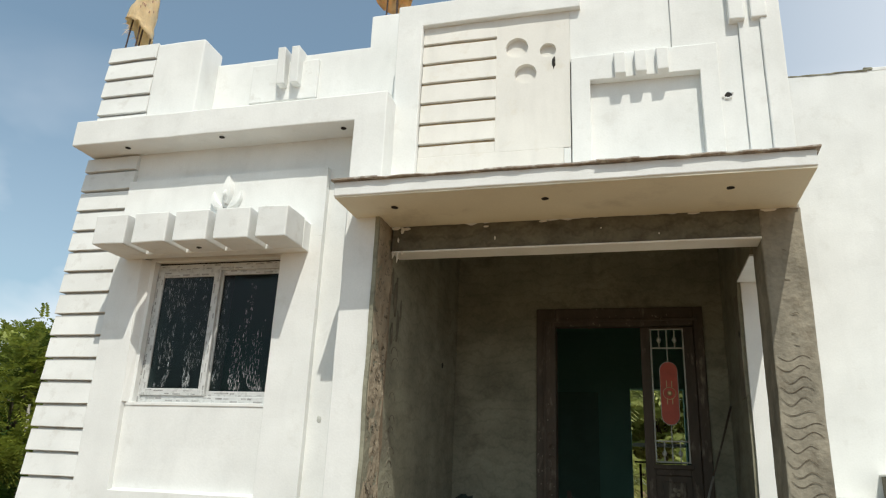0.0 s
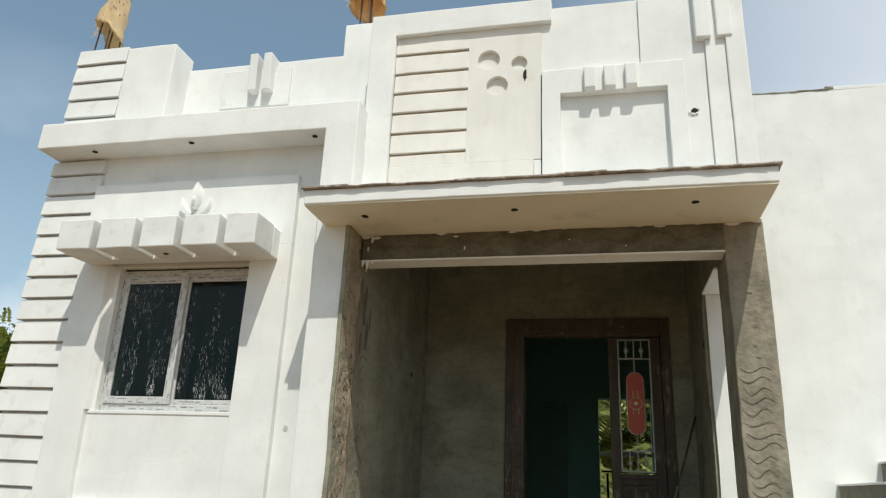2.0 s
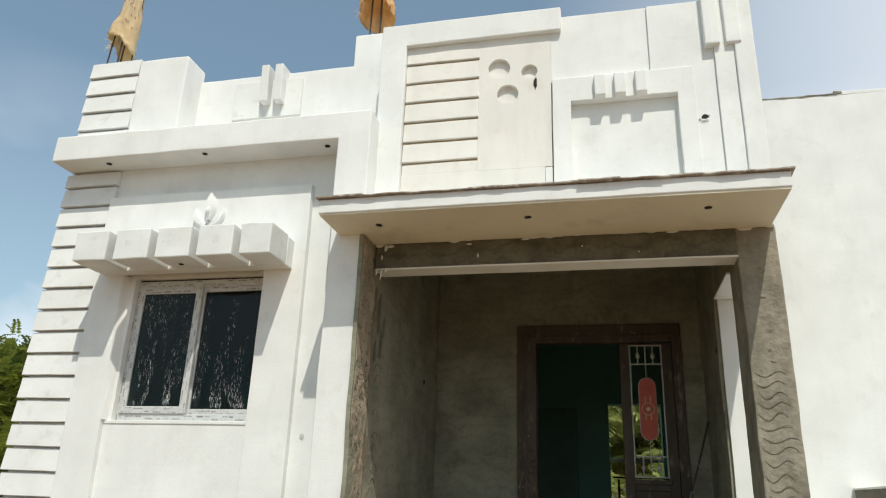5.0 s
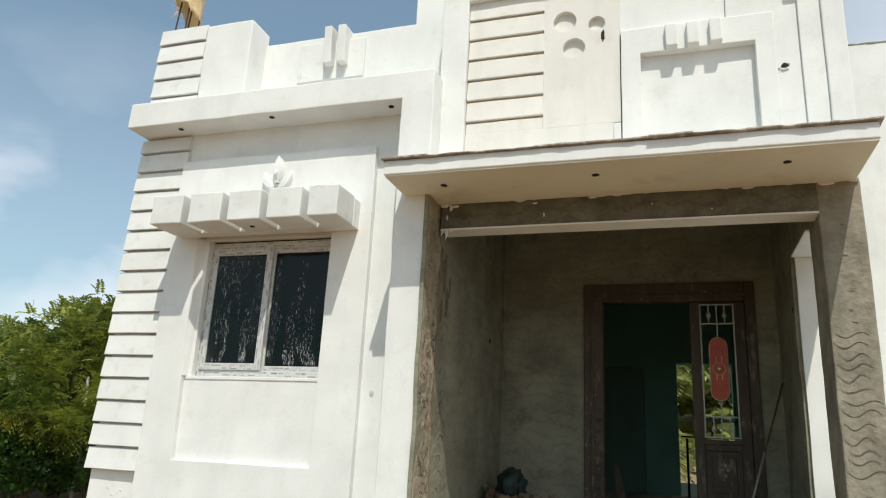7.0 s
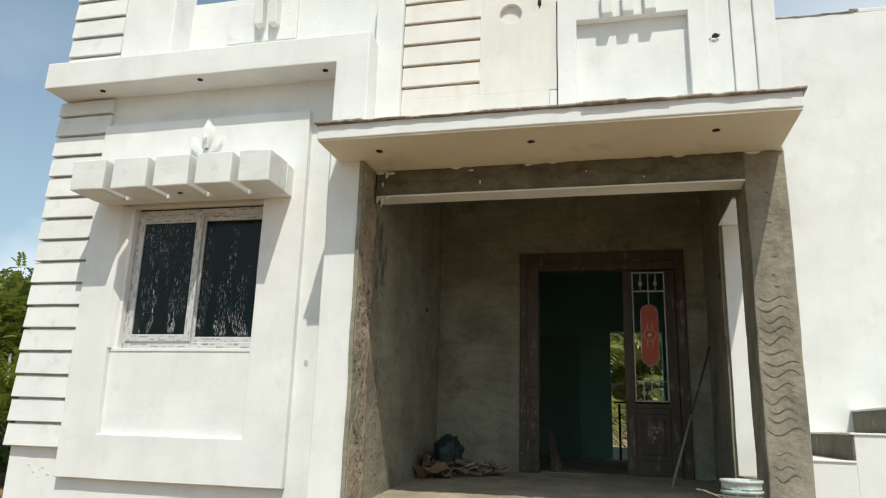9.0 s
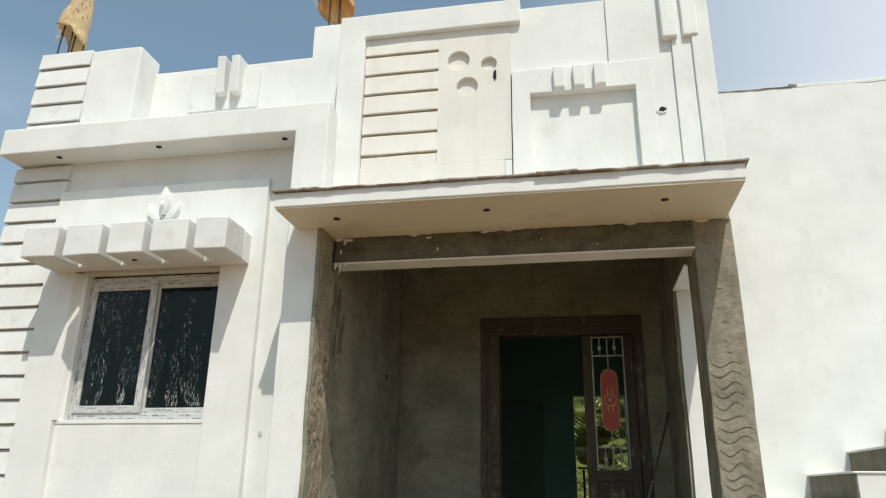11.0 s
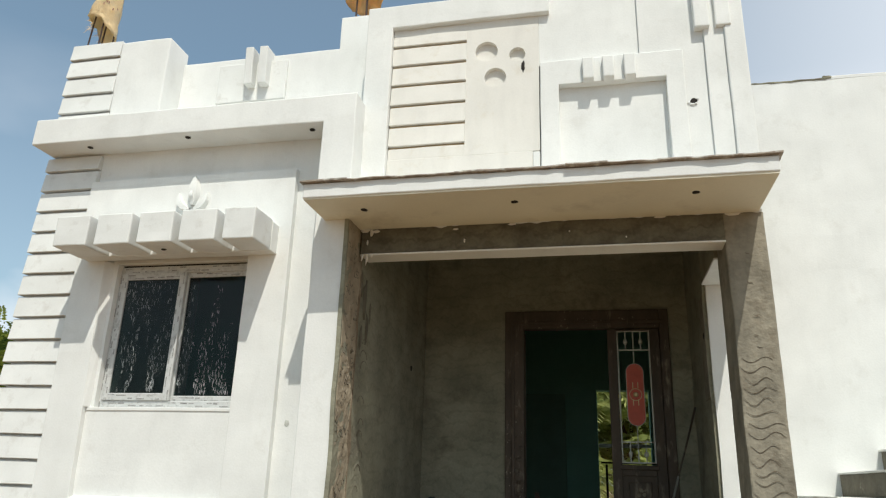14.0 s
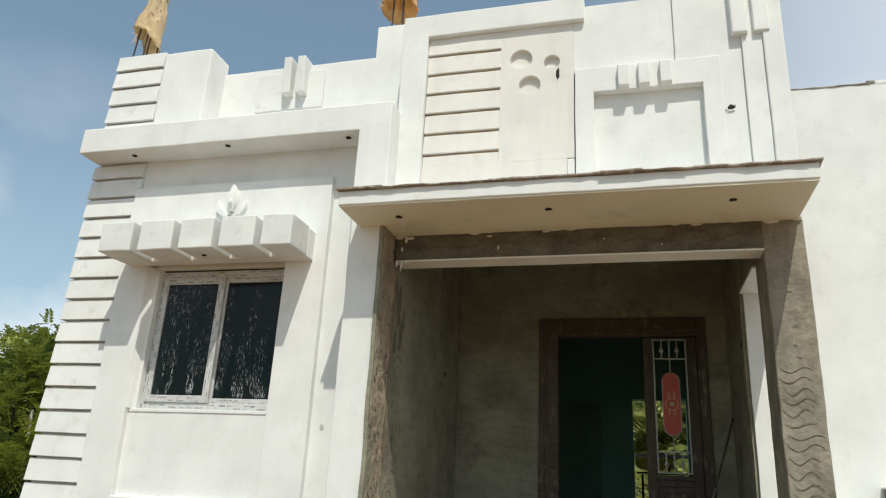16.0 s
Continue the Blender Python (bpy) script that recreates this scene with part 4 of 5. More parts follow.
for n, b in (("stile", (0.470, 0.563, 1.03, 3.01)), ("rail", (0.150, 0.470, 1.03, 1.17)), ("rail", (0.150, 0.470, 1.60, 1.70)), ("rail", (0.150, 0.470, 2.995, 3.01)), ("panel", (0.150, 0.470, 1.17, 1.60))):
    y = LY + (0.016 if n == "panel" else 0)
    part(n, box(b[0], b[1], y, LY + 0.04, b[2], b[3], 0.006), WOOD, leaf)
part("raised_field", box(0.20, 0.42, LY + 0.004, LY + 0.03, 1.22, 1.55, 0.014), WOOD, leaf)
motif = bmesh.new()
for mx, mz, mr in ((0.315, 1.385, 0.022), (0.29, 1.43, 0.020), (0.34, 1.435, 0.022), (0.315, 1.475, 0.026), (0.30, 1.345, 0.014), (0.35, 1.47, 0.012)):
    tube([(mx, LY + 0.006, mz), (mx + 0.004, LY - 0.006, mz + 0.006)], [mr, mr * 0.5], 7, motif)
for v in motif.verts:
    v.co += 0.006 * noise.noise_vector(v.co * 60)
part("carved_motif", motif, FLAKE, leaf, "worn pale carved motif")
part("shelf_moulding", box(0.13, 0.49, LY - 0.02, LY + 0.01, 1.655, 1.70, 0.008), WOOD, leaf)
GY = LY + 0.012
def bar(x0, x1, z0, z1, n="grille_bar"):
    part(n, box(x0, x1, GY, GY + 0.012, z0, z1, 0.003), METAL, leaf, "grey painted iron")
for x in (0.152, 0.456):
    bar(x, x + 0.014, 1.715, 3.0)
for z in (2.985, 2.795, 1.905, 1.715):
    bar(0.142, 0.480, z, z + 0.014)
for x in (0.230, 0.303, 0.376):
    bar(x, x + 0.012, 2.80, 2.99)
    bar(x, x + 0.012, 1.72, 1.91)
bar(0.305, 0.315, 2.66, 2.80)
bar(0.305, 0.315, 1.91, 2.07)
for x, z in ((0.236, 2.885), (0.382, 2.885), (0.236, 1.80), (0.382, 1.80)):
    part("grille_knob", tube([(x, GY + 0.006, z + d) for d in (-0.03, -0.018, 0, 0.018, 0.03)], [0.006, 0.018, 0.023, 0.018, 0.006], 10), METAL, leaf, "grey iron knob", True)


def capsule(cx, z0, z1, r, y0, y1):
    bm = bmesh.new()
    ring = [(cx + r * math.cos(a), z1 - r + r * math.sin(a)) for a in (math.pi * k / 10 for k in range(11))]
    ring += [(cx - r * math.cos(a), z0 + r - r * math.sin(a)) for a in (math.pi * k / 10 for k in range(11))]
    lo, hi = ([bm.verts.new((p[0], y, p[1])) for p in ring] for y in (y1, y0))
    for i in range(len(ring)):
        j = (i + 1) % len(ring)
        bm.faces.new((lo[i], lo[j], hi[j], hi[i]))
    bm.faces.new(hi)
    bm.faces.new(lo[::-1])
    return bm


plate = part("red_plate", capsule(0.310, 2.065, 2.662, 0.080, GY - 0.012, GY + 0.008), RED, leaf, "red oval metal plate")
part("plate_rim", capsule(0.310, 2.059, 2.668, 0.086, GY - 0.006, GY + 0.004), METAL, leaf, "pale thin rim")
part("plate_boss", tube([(0.310, GY - 0.012, 2.36), (0.310, GY - 0.024, 2.36)], [0.026, 0.014], 14), GOLD, leaf, "small brass boss")
part("plate_ring", tube([(0.310 + 0.058 * math.cos(a), GY - 0.014, 2.36 + 0.058 * math.sin(a)) for a in (math.pi * k / 12 for k in range(25))], 0.0035, 6), GOLD, leaf, "thin brass ring")
for dx in (-0.024, 0.024):
    for z in (2.255, 2.42):
        part("plate_line", box(0.310 + dx - 0.004, 0.310 + dx + 0.004, GY - 0.017, GY - 0.010, z, z + 0.06, 0.002), GOLD, leaf, "thin brass line")
part("open_leaf", hexa([(-0.80, 7.43, 1.035), (-0.775, 7.44, 1.035), (-0.96, 8.07, 1.035), (-1.0, 8.06, 1.035), (-0.80, 7.43, 3.0), (-0.775, 7.44, 3.0), (-0.96, 8.07, 3.0), (-1.0, 8.06, 3.0)], 0.004), WOOD, door, "leaf folded back into the dark room")

# room beyond: railing, back doorway view
rail = thing("inner_railing", (0.0, 10.7, 1.02), "black metal railing before the back doorway", "railing")
part("top_bar", box(-0.06, 1.58, 10.69, 10.71, 1.81, 1.835, 0.004), HOLLOW, rail)
for x in (0.0, 0.25, 1.35):
    part("post", box(x, x + 0.032, 10.68, 10.72, 1.02, 1.80, 0.004), HOLLOW, rail)
wall("yard_wall", [(-3.0, 4.0, 13.0, 13.15, 0, 1.15)], ROOFTOP, "low grey yard wall behind the house", 0.8)
solid("yard_rail", box(-0.085, 0.655, 11.08, 11.13, 2.05, 2.10, 0.004), METAL, "pale horizontal rail across the back doorway", "rail")
ply = thing("leaning_plank", (-0.60, 8.0, 1.02), "thin plank leaning inside the doorway", "plank")
part("board", hexa([(-0.70, 7.7, 1.02), (-0.58, 7.7, 1.02), (-0.58, 7.73, 1.02), (-0.70, 7.73, 1.02), (-0.74, 7.9, 1.42), (-0.70, 7.9, 1.42), (-0.70, 7.93, 1.42), (-0.74, 7.93, 1.42)], 0.003), WOOD, ply)
solid("door_inner", box(-1.45, -0.55, 10.93, 10.995, 1.02, 2.80, 0.01), DIM, "closed green inner door in the dim room", "door", "structure")

# marks on the porch walls
socket = thing("wall_patch", (0.845, 6.4, 2.1), "pale plaster patch with an empty socket hole", "patch", kind="structure")
part("patch", box(0.838, 0.846, 6.16, 6.42, 2.20, 3.05, 0.003, 0.1, 0.003), ROUGH, socket)
part("socket_hole", hole(0.836, 6.24, 2.72, (1, 0, 0), 0.03), HOLLOW, socket, "dark hole")
solid("conduit_hole", hole(-1.806, 6.70, 2.528, (-1, 0, 0), 0.026), HOLLOW, "small dark conduit hole in the cement wall", "hole", "structure")

# ---- loose things on the porch ----
bucket = thing("paint_bucket", (0.690, 4.86, 0.885), "white plastic paint bucket with green band and drips", "bucket")
cx, cy, cz = 0.690, 4.86, 0.888
ring = []
prof = [(0.099, 0.000), (0.102, 0.013), (0.112, 0.210), (0.123, 0.215), (0.123, 0.227), (0.114, 0.230), (0.116, 0.271), (0.124, 0.273), (0.124, 0.289), (0.117, 0.289), (0.111, 0.221), (0.097, 0.022), (0.000, 0.019)]
bm = bmesh.new()
for r, h in prof:
    ring.append([bm.verts.new((cx + r * math.cos(a), cy + r * math.sin(a), cz + h)) for a in (2 * math.pi * k / 32 for k in range(32))])
for a, b in zip(ring, ring[1:]):
    for k in range(32):
        bm.faces.new((a[k], a[(k + 1) % 32], b[(k + 1) % 32], b[k]))
bm.faces.new(ring[0][::-1])
bmesh.ops.remove_doubles(bm, verts=bm.verts[:], dist=0.0005)
pail = part("pail", bm, PAIL, bucket, smooth=True)
bm = bmesh.new()
tube([(cx, cy, cz + 0.200), (cx, cy, cz + 0.238)], [0.1126, 0.1160], 32, bm, cap=False)
part("green_band", bm, GREENBAND, pail, "green rim band smeared with paint", True)
part("wire_handle", tube([(cx - 0.128 * math.cos(a), cy - 0.128 * math.sin(a), cz + 0.250 - 0.090 * math.sin(a)) for a in (math.pi * k / 16 for k in range(17))], 0.0014, 6), STEEL, pail, "thin wire handle")
part("paint", tube([(cx, cy, cz + 0.19), (cx, cy, cz + 0.192)], [0.100, 0.100], 24), SPLASH, bucket, "white paint left inside")
part("stir_stick", tube([(cx - 0.17, cy + 0.02, cz + 0.20), (cx - 0.112, cy - 0.02, cz + 0.175)], [0.0045, 0.004], 8), POLE, bucket, "thin stick across the rim")

pole = thing("leaning_pole", (0.41, 6.68, 0.985), "long slim pole leaning in the porch corner, weathered grey", "pole")
part("shaft", tube([(0.410, 6.680, 0.985), (0.512, 6.770, 1.285), (0.616, 6.866, 1.600)], [0.012, 0.011, 0.009], 10), POLE, pole, smooth=True)
part("dark_end", tube([(0.616, 6.866, 1.600), (0.730, 6.970, 1.930), (0.824, 7.052, 2.215)], [0.007, 0.009, 0.011], 10), WOOD, pole, "dark upper end", True)

def floor_at(y):
    return 0.875 + (y - 4.71) * 0.0563


def torn_sheet(x, y, z, size, turn, tilt, seed):
    bm = bmesh.new()
    n = 7
    r = random.Random(seed)
    grid = [[bm.verts.new(((i / (n - 1) - 0.5) * size * (1 + 0.2 * r.uniform(-1, 1)), (j / (n - 1) - 0.5) * size * 0.6 * (1 + 0.2 * r.uniform(-1, 1)),
                           0.35 * size * noise.noise(Vector((i * 0.33 + seed, j * 0.33, seed * 0.7))))) for j in range(n)] for i in range(n)]
    for i in range(n - 1):
        for j in range(n - 1):
            bm.faces.new((grid[i][j], grid[i + 1][j], grid[i + 1][j + 1], grid[i][j + 1]))
    bmesh.ops.solidify(bm, geom=bm.faces[:], thickness=0.006)
    m = pose(0, 0, 0, tilt, tilt * 0.4, turn)
    bmesh.ops.transform(bm, matrix=m, verts=bm.verts[:])
    low = min(v.co.z for v in bm.verts)
    bmesh.ops.translate(bm, vec=(x, y, z - low), verts=bm.verts[:])
    return bm


heap = random.Random(23)
sheets = [(-1.66, 6.46, 0, 0.34, 8, 3), (-1.72, 6.62, 0, 0.24, 75, 66), (-1.58, 6.56, 0, 0.22, -25, 20), (-1.69, 6.55, 0.02, 0.2, 60, 50)]
for i in range(16):
    u = 0.6 * i / 15
    sheets.append((-1.64 + 0.44 * u + heap.uniform(-0.04, 0.04), 6.58 + 0.34 * u + heap.uniform(-0.07, 0.07), heap.uniform(0, 0.12) * (1 - 0.8 * u), heap.uniform(0.07, 0.17), heap.uniform(-80, 80), heap.uniform(5, 55)))
for i, (x, y, z, s, turn, tilt) in enumerate(sheets):
    solid("torn_cardboard", torn_sheet(x, y, floor_at(y) + 0.004 + z, s, turn, tilt, i + 3), CARD, "crumpled brown torn cardboard in a waste heap", "cardboard", group="waste heap on the porch")
CHIP = material("broken_plaster", (0.205, 0.165, 0.120), 0.95, spread=0.35, scale=18, bump=0.5, piece=0.45)
for i in range(46):
    u = heap.random() ** 0.8
    x, y = -1.50 + 0.42 * u + heap.uniform(-0.03, 0.03), 6.62 + 0.26 * u + heap.uniform(-0.09, 0.09)
    w, d, h = heap.uniform(0.025, 0.07), heap.uniform(0.02, 0.045), heap.uniform(0.008, 0.022)
    lift, a = heap.uniform(0.0, 0.17) * (1 - 0.75 * u), heap.uniform(-0.6, 0.6)
    bm = box(-w, w, -d, d, 0, h, 0.003, 0, 0)
    wobble(bm, 0.010, 17.0 + i)
    bmesh.ops.transform(bm, matrix=pose(0, 0, 0, heap.uniform(-25, 25), heap.uniform(-30, 30), math.degrees(a)), verts=bm.verts[:])
    low = min(v.co.z for v in bm.verts)
    bmesh.ops.translate(bm, vec=(x, y, floor_at(y) + 0.004 + lift - low), verts=bm.verts[:])
    solid("plaster_chip", bm, CHIP, "broken brown plaster chip in a waste heap", "rubble", group="waste heap on the porch")
bm = bmesh.new()
bmesh.ops.create_icosphere(bm, subdivisions=4, radius=1)
for v in bm.verts:
    d = v.co.copy()
    v.co = Vector((d.x * 0.128, d.y * 0.12, d.z * 0.160)) * (1 + 0.30 * noise.noise(d * 2.1) + 0.24 * noise.noise(d * 4.6) + 0.12 * noise.noise(d * 10))
    v.co.z = max(v.co.z, -0.10)
low = min(v.co.z for v in bm.verts)
bmesh.ops.translate(bm, vec=(-1.57, 6.74, floor_at(6.74) + 0.10 - low), verts=bm.verts[:])
solid("rubbish_bag", bm, BAG, "crumpled dark green plastic bag on the cardboard heap", "bag", smooth=True)


# crumbs of mortar along the porch edge, dense and pale to paint its sunlight
crumbs, rnd = bmesh.new(), random.Random(52)
for i in range(900):
    x, y = rnd.uniform(-1.80, 0.84), 4.72 + 0.62 * rnd.random() ** 1.7
    s, z = rnd.choice((0.0025, 0.003, 0.004, 0.005, 0.006, 0.010)) * rnd.uniform(0.7, 1.3), floor_at(y) - 0.002
    a = rnd.uniform(0, 6.28)
    c, d = s * math.cos(a), s * math.sin(a)
    hexa([(x - c, y - d, z), (x + d, y - c, z), (x + c, y + d, z), (x - d, y + c, z), (x - 0.6 * c, y - 0.6 * d, z + s), (x + 0.6 * d, y - 0.6 * c, z + 1.2 * s), (x + 0.6 * c, y + 0.6 * d, z + 0.8 * s), (x - 0.6 * d, y + 0.6 * c, z + s)], 0, bm=crumbs)
tagged(new("mortar_crumbs", mesh_of("mortar_crumbs", crumbs, CRUMB)), "mortar crumbs scattered on the porch floor, paled to paint its sunlit edge", "rubble", kind="stuff")

# ---- sacks over the column bars ----
def sacked_bars(bars, x, y, z0, z_low, z_top, r, lean, seed, cloth, label, rise):
    root = thing("sacked_rebar", (x, y, z0), label, "rebar", group="sacked column bars")
    rnd = random.Random(seed)
    for bx, by in bars:
        part("bar", tube([(x + bx, y + by, z0 - 0.02), (x + bx * 0.9 + lean * 0.3, y + by, z_low + 0.1), (x + bx * 0.5 + lean, y + by * 0.5, z_top - 0.05)], 0.008, 8), STEEL, root)
    bm = bmesh.new()
    rings, n, sides = [], 22, 48
    for i in range(n):
        u = i / (n - 1)
        z = z_low + (z_top - z_low) * u
        rr = r * (1.0 - 0.62 * u ** 1.25) * (1 + (0.08 if i == 0 else 0))
        row = []
        for k in range(sides):
            a = 2 * math.pi * k / sides
            crease = abs(noise.noise(Vector((math.cos(a) * 2.6, math.sin(a) * 2.6, u * 5 + seed * 2)))) + 0.6 * abs(noise.noise(Vector((math.cos(a) * 6, math.sin(a) * 6, u * 11 + seed))))
            fold = 0.90 + 0.36 * crease + 0.12 * math.sin(3 * a + seed + 2 * u) + 0.22 * noise.noise(Vector((math.cos(a) * 1.7, math.sin(a) * 1.7, u * 3 + seed))) + 0.11 * noise.noise(Vector((math.cos(a) * 5, math.sin(a) * 5, u * 6 + seed))) + 0.06 * noise.noise(Vector((math.cos(a) * 11, math.sin(a) * 11, u * 14 + seed)))
            ragged = (0.045 * noise.noise(Vector((math.cos(a) * 2, math.sin(a) * 2, seed * 3.1))) + 0.115 * math.cos(a - rise)) * (1 - u) ** 3
            row.append(bm.verts.new((x + lean * u + rr * fold * math.cos(a), y + rr * fold * math.sin(a), z + ragged)))
        rings.append(row)
    for a, b in zip(rings, rings[1:]):
        for k in range(sides):
            bm.faces.new((a[k], a[(k + 1) % sides], b[(k + 1) % sides], b[k]))
    bm.faces.new(rings[-1])
    cells = [[tuple(v.co) for v in row] for row in rings]
    bmesh.ops.solidify(bm, geom=bm.faces[:], thickness=0.004)
    sack = part("sack", bm, cloth, root, "creased woven sack", True)
    tie = bmesh.new()
    for i in range(26):
        a = rnd.uniform(2.2, 4.4)
        p = Vector((x + r * math.cos(a), y + r * math.sin(a), z_low + rnd.uniform(-0.02, 0.05)))
        q = p + Vector((rnd.uniform(-0.07, 0.02), rnd.uniform(-0.04, 0.0), rnd.uniform(-0.06, 0.03)))
        tube([p, (p + q) / 2 + Vector((0, 0, 0.012)), q], 0.0012, 4, tie)
    part("loose_thread", tie, SACK, sack, "frayed threads", kind="stuff")
    # faded print as plain bars that follow the cloth
    marks = bmesh.new()
    for i in range(4, 16):
        for k in range(sides):
            if not (0.62 * math.pi < 2 * math.pi * k / sides % (2 * math.pi) - math.pi * 0.55 < 1.4 * math.pi) or rnd.random() < 0.80:
                continue
            c = [Vector(v) for v in (cells[i][k], cells[i][(k + 1) % sides], cells[i + 1][(k + 1) % sides], cells[i + 1][k])]
            mid, axis = sum(c, Vector()) / 4, Vector((x + lean * i / (n - 1), y, 0))
            push = (mid - Vector((axis.x, axis.y, mid.z))).normalized() * 0.006
            marks.faces.new([marks.verts.new(mid + (p - mid) * 0.62 + push) for p in c])
    part("print_bar", marks, PRINT, sack, "faded printed marks", kind="stuff")


sacked_bars(((-0.11, -0.05), (-0.05, 0.05), (0.02, -0.06), (0.10, 0.03)), -4.68, 5.15, 5.345, 5.60, 6.60, 0.112, 0.055, 2, PALE, "pale tan woven sack tied over rusty column bars", 4.15)
sacked_bars(((-0.04, -0.05), (0.03, 0.04), (0.06, -0.05)), -2.075, 5.36, 5.54, 5.84, 6.62, 0.150, 0.0, 5, SACK, "orange woven sack tied over rusty column bars", 4.6)



# ---- planting beside the house ----
def spray(bm, base, way, length, leaflets, size, droop, rnd):
    """A feather-like leaf: paired leaflets along a drooping stalk."""
    way = way.normalized()
    side = way.cross(Vector((0, 0, 1)))
    side = side.normalized() if side.length > 0.01 else Vector((1, 0, 0))
    for i in range(leaflets):
        u = (i + 1) / leaflets
        p = base + way * length * u + Vector((0, 0, -droop * length * u * u))
        for s in (-1, 1):
            tip = p + side * s * size * (1.25 - 0.5 * u) + way * size * 0.5 + Vector((0, 0, -size * rnd.uniform(0.1, 0.6)))
            mid = (p + tip) / 2
            wide = way * size * 0.17 + Vector((0, 0, size * 0.08))
            bm.faces.new([bm.verts.new(c) for c in (p, mid + wide, tip, mid - wide)])


def tree(x, y, height, spread, seed, clumps, mat=LEAF, size=0.085, label="leafy green tree with feathery yellow-green foliage", low=0.18):
    rnd = random.Random(seed)
    root = thing("tree", (x, y, -0.05), label, "tree", group="trees beside the house")
    wood = bmesh.new()
    top = height * 0.55
    tube([(x, y, -0.1), (x + 0.05, y, top * 0.35), (x - 0.04, y + 0.06, top * 0.7), (x, y, top)], [0.11, 0.09, 0.07, 0.045], 10, wood)
    ends = []
    for i in range(11):
        a, h = i * 2.4 + seed, top * rnd.uniform(0.35, 1.0)
        r = spread * rnd.uniform(0.55, 0.95)
        p = Vector((x, y, h))
        e = Vector((x + r * math.cos(a), y + r * math.sin(a), h + (height - h) * rnd.uniform(0.35, 0.9)))
        m = (p + e) / 2 + Vector((0, 0, 0.12 * height))
        tube([p, m, e], [0.04, 0.026, 0.01], 6, wood)
        ends += [e, (m + e) / 2, m]
    part("trunk", wood, BARK, root, "brown trunk and limbs", True)
    crown, tufts = bmesh.new(), []
    for i in range(clumps):
        if rnd.random() < 0.25:
            c = rnd.choice(ends) + Vector([rnd.gauss(0, 0.22 * spread) for _ in range(3)])
        elif len(tufts) > 36:
            c = rnd.choice(tufts) + Vector((rnd.gauss(0, 0.13 * spread), rnd.gauss(0, 0.13 * spread), rnd.gauss(0.02, 0.085 * spread)))
        else:
            a, b = rnd.uniform(0, 2 * math.pi), rnd.uniform(-0.6, 1)
            rr = spread * (1 + 0.28 * noise.noise(Vector((math.cos(a) * 1.6 + seed, math.sin(a) * 1.6, b * 2))))
            flat = math.sqrt(max(1 - b * b, 0))
            c = Vector((x + rr * flat * math.cos(a), y + rr * flat * math.sin(a), height * 0.56 + b * height * 0.44 * rr / spread))
            tufts.append(c)
        if c.z < height * low:
            continue
        out = (c - Vector((x, y, height * 0.45)))
        for k in range(5):
            w = out.normalized() + Vector([rnd.gauss(0, 0.7) for _ in range(3)])
            spray(crown, c, w, rnd.uniform(0.30, 0.55), 7, size * rnd.uniform(0.8, 1.2), 0.35, rnd)
    part("crown", crown, mat, root, "feathery foliage", kind="stuff")
    return root


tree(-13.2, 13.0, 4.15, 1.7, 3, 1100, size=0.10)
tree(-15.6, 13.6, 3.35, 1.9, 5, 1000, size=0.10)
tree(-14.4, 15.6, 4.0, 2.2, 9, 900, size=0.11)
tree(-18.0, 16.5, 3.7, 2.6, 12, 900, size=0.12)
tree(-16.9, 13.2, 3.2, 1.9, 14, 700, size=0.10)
tree(0.6, 17.5, 4.6, 2.4, 17, 1900, SUNLIT, size=0.17)
tree(-2.2, 18.5, 4.4, 2.4, 18, 500, SUNLIT, size=0.12)
tree(3.4, 18.0, 4.6, 2.4, 19, 500, SUNLIT, size=0.12)


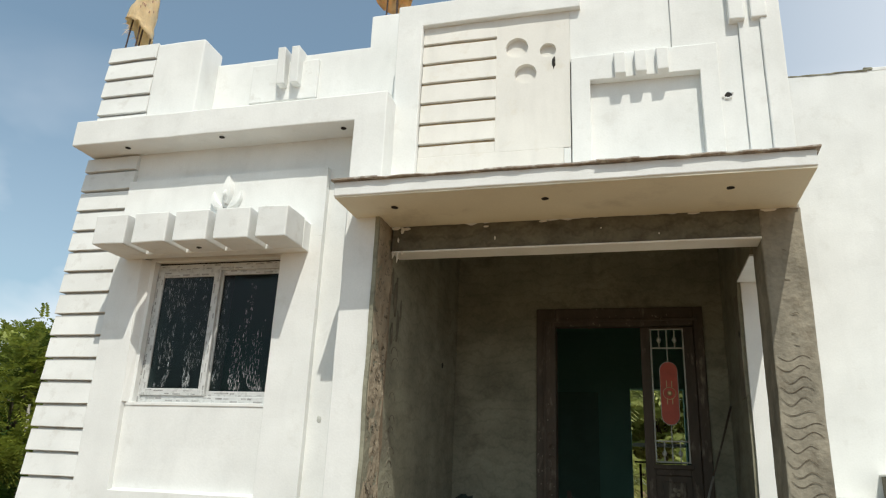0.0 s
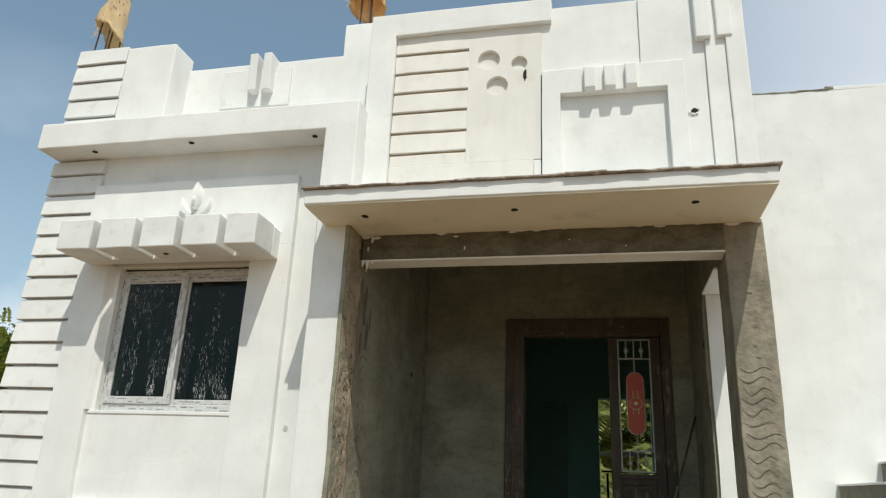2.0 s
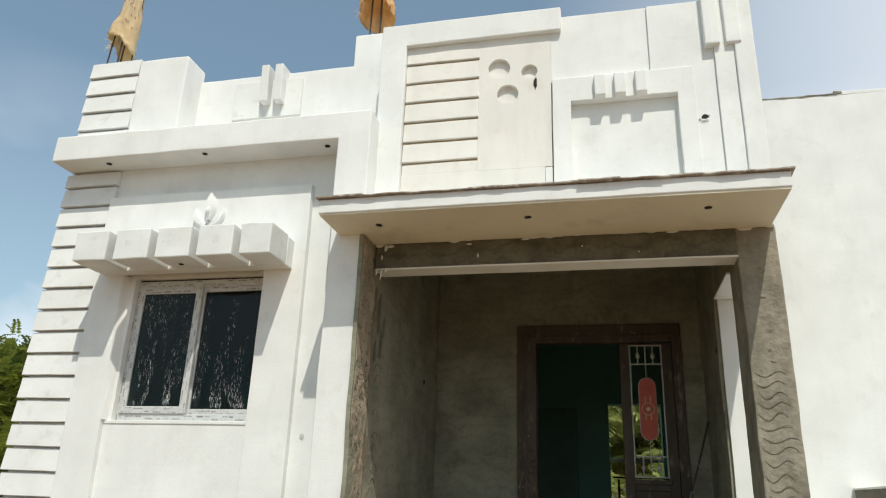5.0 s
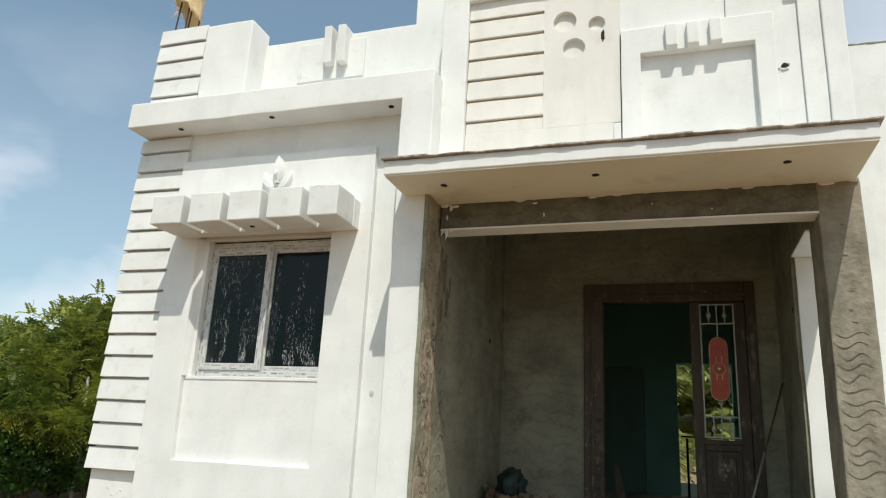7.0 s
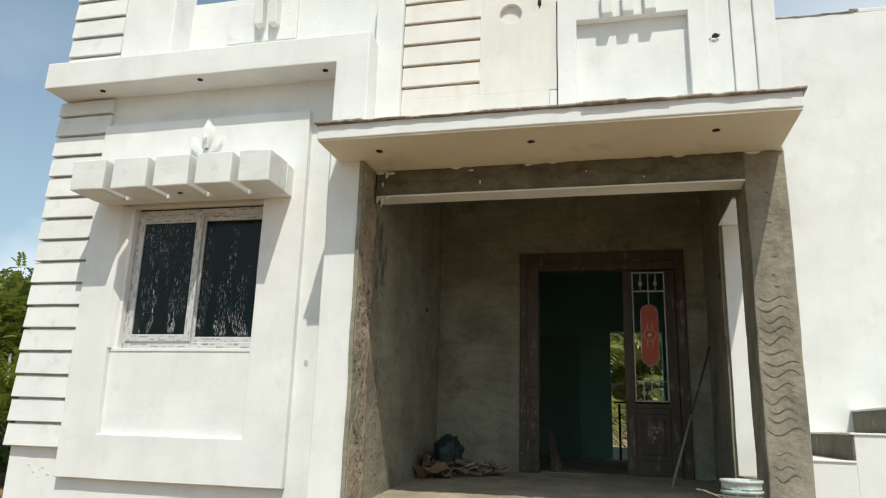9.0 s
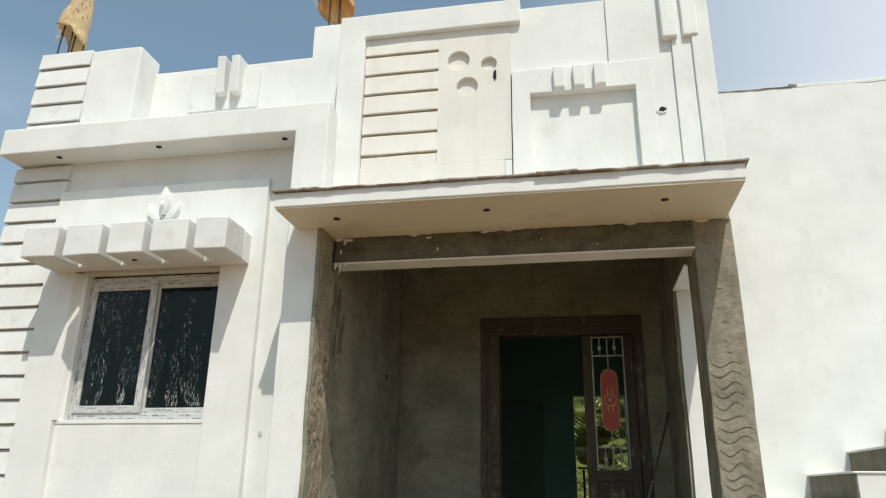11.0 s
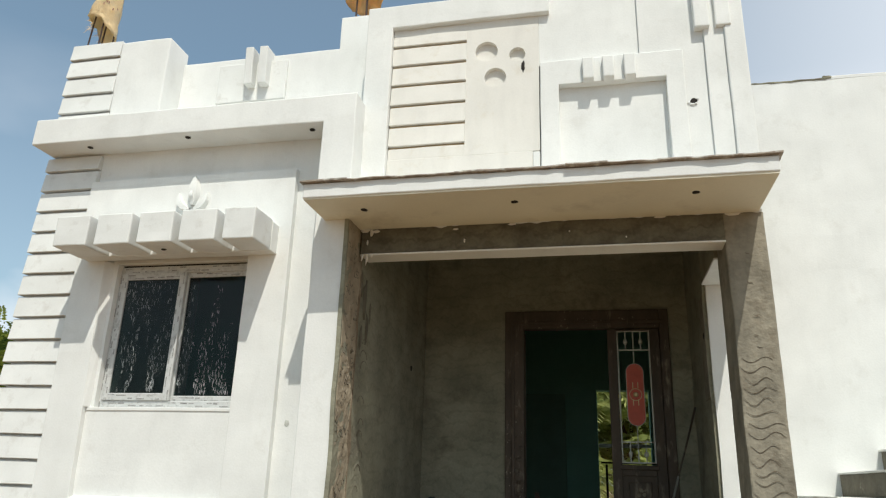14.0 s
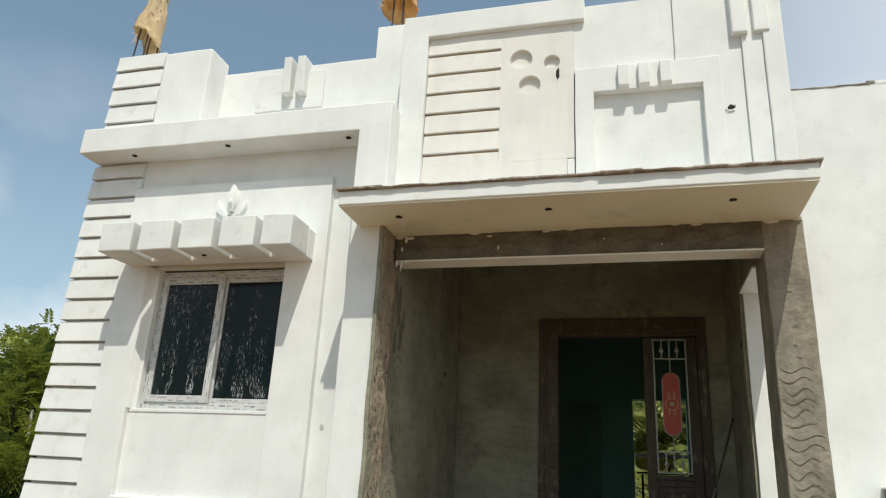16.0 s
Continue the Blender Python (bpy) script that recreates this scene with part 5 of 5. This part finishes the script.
def shrub(x, y, height, spread, seed, leaves, flowers=0):
    rnd = random.Random(seed)
    root = thing("shrub", (x, y, -0.03), "dark green broad-leaved shrub with a red bloom" if flowers else "dense dark green garden shrub", "shrub", group="shrubs beside the house")
    stems = bmesh.new()
    for i in range(9):
        a = i * 0.7
        tube([(x, y, -0.05), (x + 0.4 * spread * math.cos(a), y + 0.4 * spread * math.sin(a), height * 0.5), (x + 0.75 * spread * math.cos(a), y + 0.75 * spread * math.sin(a), height * 0.85)], [0.02, 0.014, 0.006], 6, stems)
    part("stem", stems, BARK, root, "thin brown stems")
    crown = bmesh.new()
    for i in range(leaves):
        a, b = rnd.uniform(0, 6.28), rnd.uniform(-0.9, 1)
        rr = rnd.uniform(0.55, 1.0) ** 0.5 * (1 + 0.25 * noise.noise(Vector((math.cos(a) * 2 + seed, math.sin(a) * 2, b * 2))))
        flat = math.sqrt(1 - b * b)
        c = Vector((x + spread * rr * flat * math.cos(a), y + spread * rr * flat * math.sin(a), height * (0.52 + 0.48 * b * rr)))
        if c.z < 0.04:
            continue
        w = Vector((math.cos(a), math.sin(a), rnd.uniform(-0.5, 0.6))) + Vector([rnd.gauss(0, 0.5) for _ in range(3)])
        w.normalize()
        s = w.cross(Vector((rnd.gauss(0, 0.3), rnd.gauss(0, 0.3), 1))).normalized()
        L = rnd.uniform(0.075, 0.14)
        crown.faces.new([crown.verts.new(p) for p in (c, c + w * L * 0.5 + s * L * 0.33, c + w * L, c + w * L * 0.5 - s * L * 0.33)])
    part("foliage", crown, DEEP, root, "broad dark leaves", kind="stuff")
    for i in range(flowers):
        bm = bmesh.new()
        c = Vector((x + 0.1, y - spread * 0.95, height * 0.80))
        for k in range(5):
            a = k * 1.2566
            d = Vector((math.cos(a), -0.5, math.sin(a)))
            s = Vector((-math.sin(a), 0, math.cos(a)))
            bm.faces.new([bm.verts.new(p) for p in (c, c + d * 0.035 + s * 0.028, c + d * 0.065, c + d * 0.035 - s * 0.028)])
        part("bloom", bm, PETAL, root, "small red bloom")


shrub(-12.9, 12.0, 1.95, 0.9, 31, 6500, 1)
shrub(-12.0, 12.7, 1.9, 0.8, 32, 4500)
shrub(-14.4, 12.2, 2.35, 1.1, 33, 5500)
shrub(-15.8, 12.4, 2.2, 1.2, 34, 4500)
shrub(-13.2, 13.2, 2.4, 1.3, 35, 5000)

garden_post = thing("garden_post", (-12.1, 12.35, -0.05), "thin weathered grey post beside the shrubs", "post")
part("shaft", tube([(-12.05, 12.35, -0.1), (-12.03, 12.35, 1.3), (-12.17, 12.35, 2.60)], [0.036, 0.034, 0.030], 10), POLE, garden_post, smooth=True)

# dead grass on the ground
tuft = bmesh.new()
rnd = random.Random(77)
for i in range(16000):
    x, y = rnd.uniform(-15, -5.5), rnd.uniform(6.5, 12.8)
    if noise.noise(Vector((x * 0.8, y * 0.8, 2))) < -0.15:
        continue
    for k in range(3):
        a = rnd.uniform(0, 6.28)
        h, w = rnd.uniform(0.02, 0.08), 0.009
        d = Vector((math.cos(a), math.sin(a), 0))
        b = Vector((x + rnd.gauss(0, 0.03), y + rnd.gauss(0, 0.03), -0.05))
        s = Vector((-d.y, d.x, 0)) * w
        tuft.faces.new([tuft.verts.new(p) for p in (b - s, b + s, b + d * h * 0.8 + Vector((0, 0, 0.02 + h * rnd.uniform(0.1, 0.8))))])
tagged(new("grass", mesh_of("grass", tuft, STRAW)), "short dead straw-coloured grass on the soil", "grass", kind="stuff")
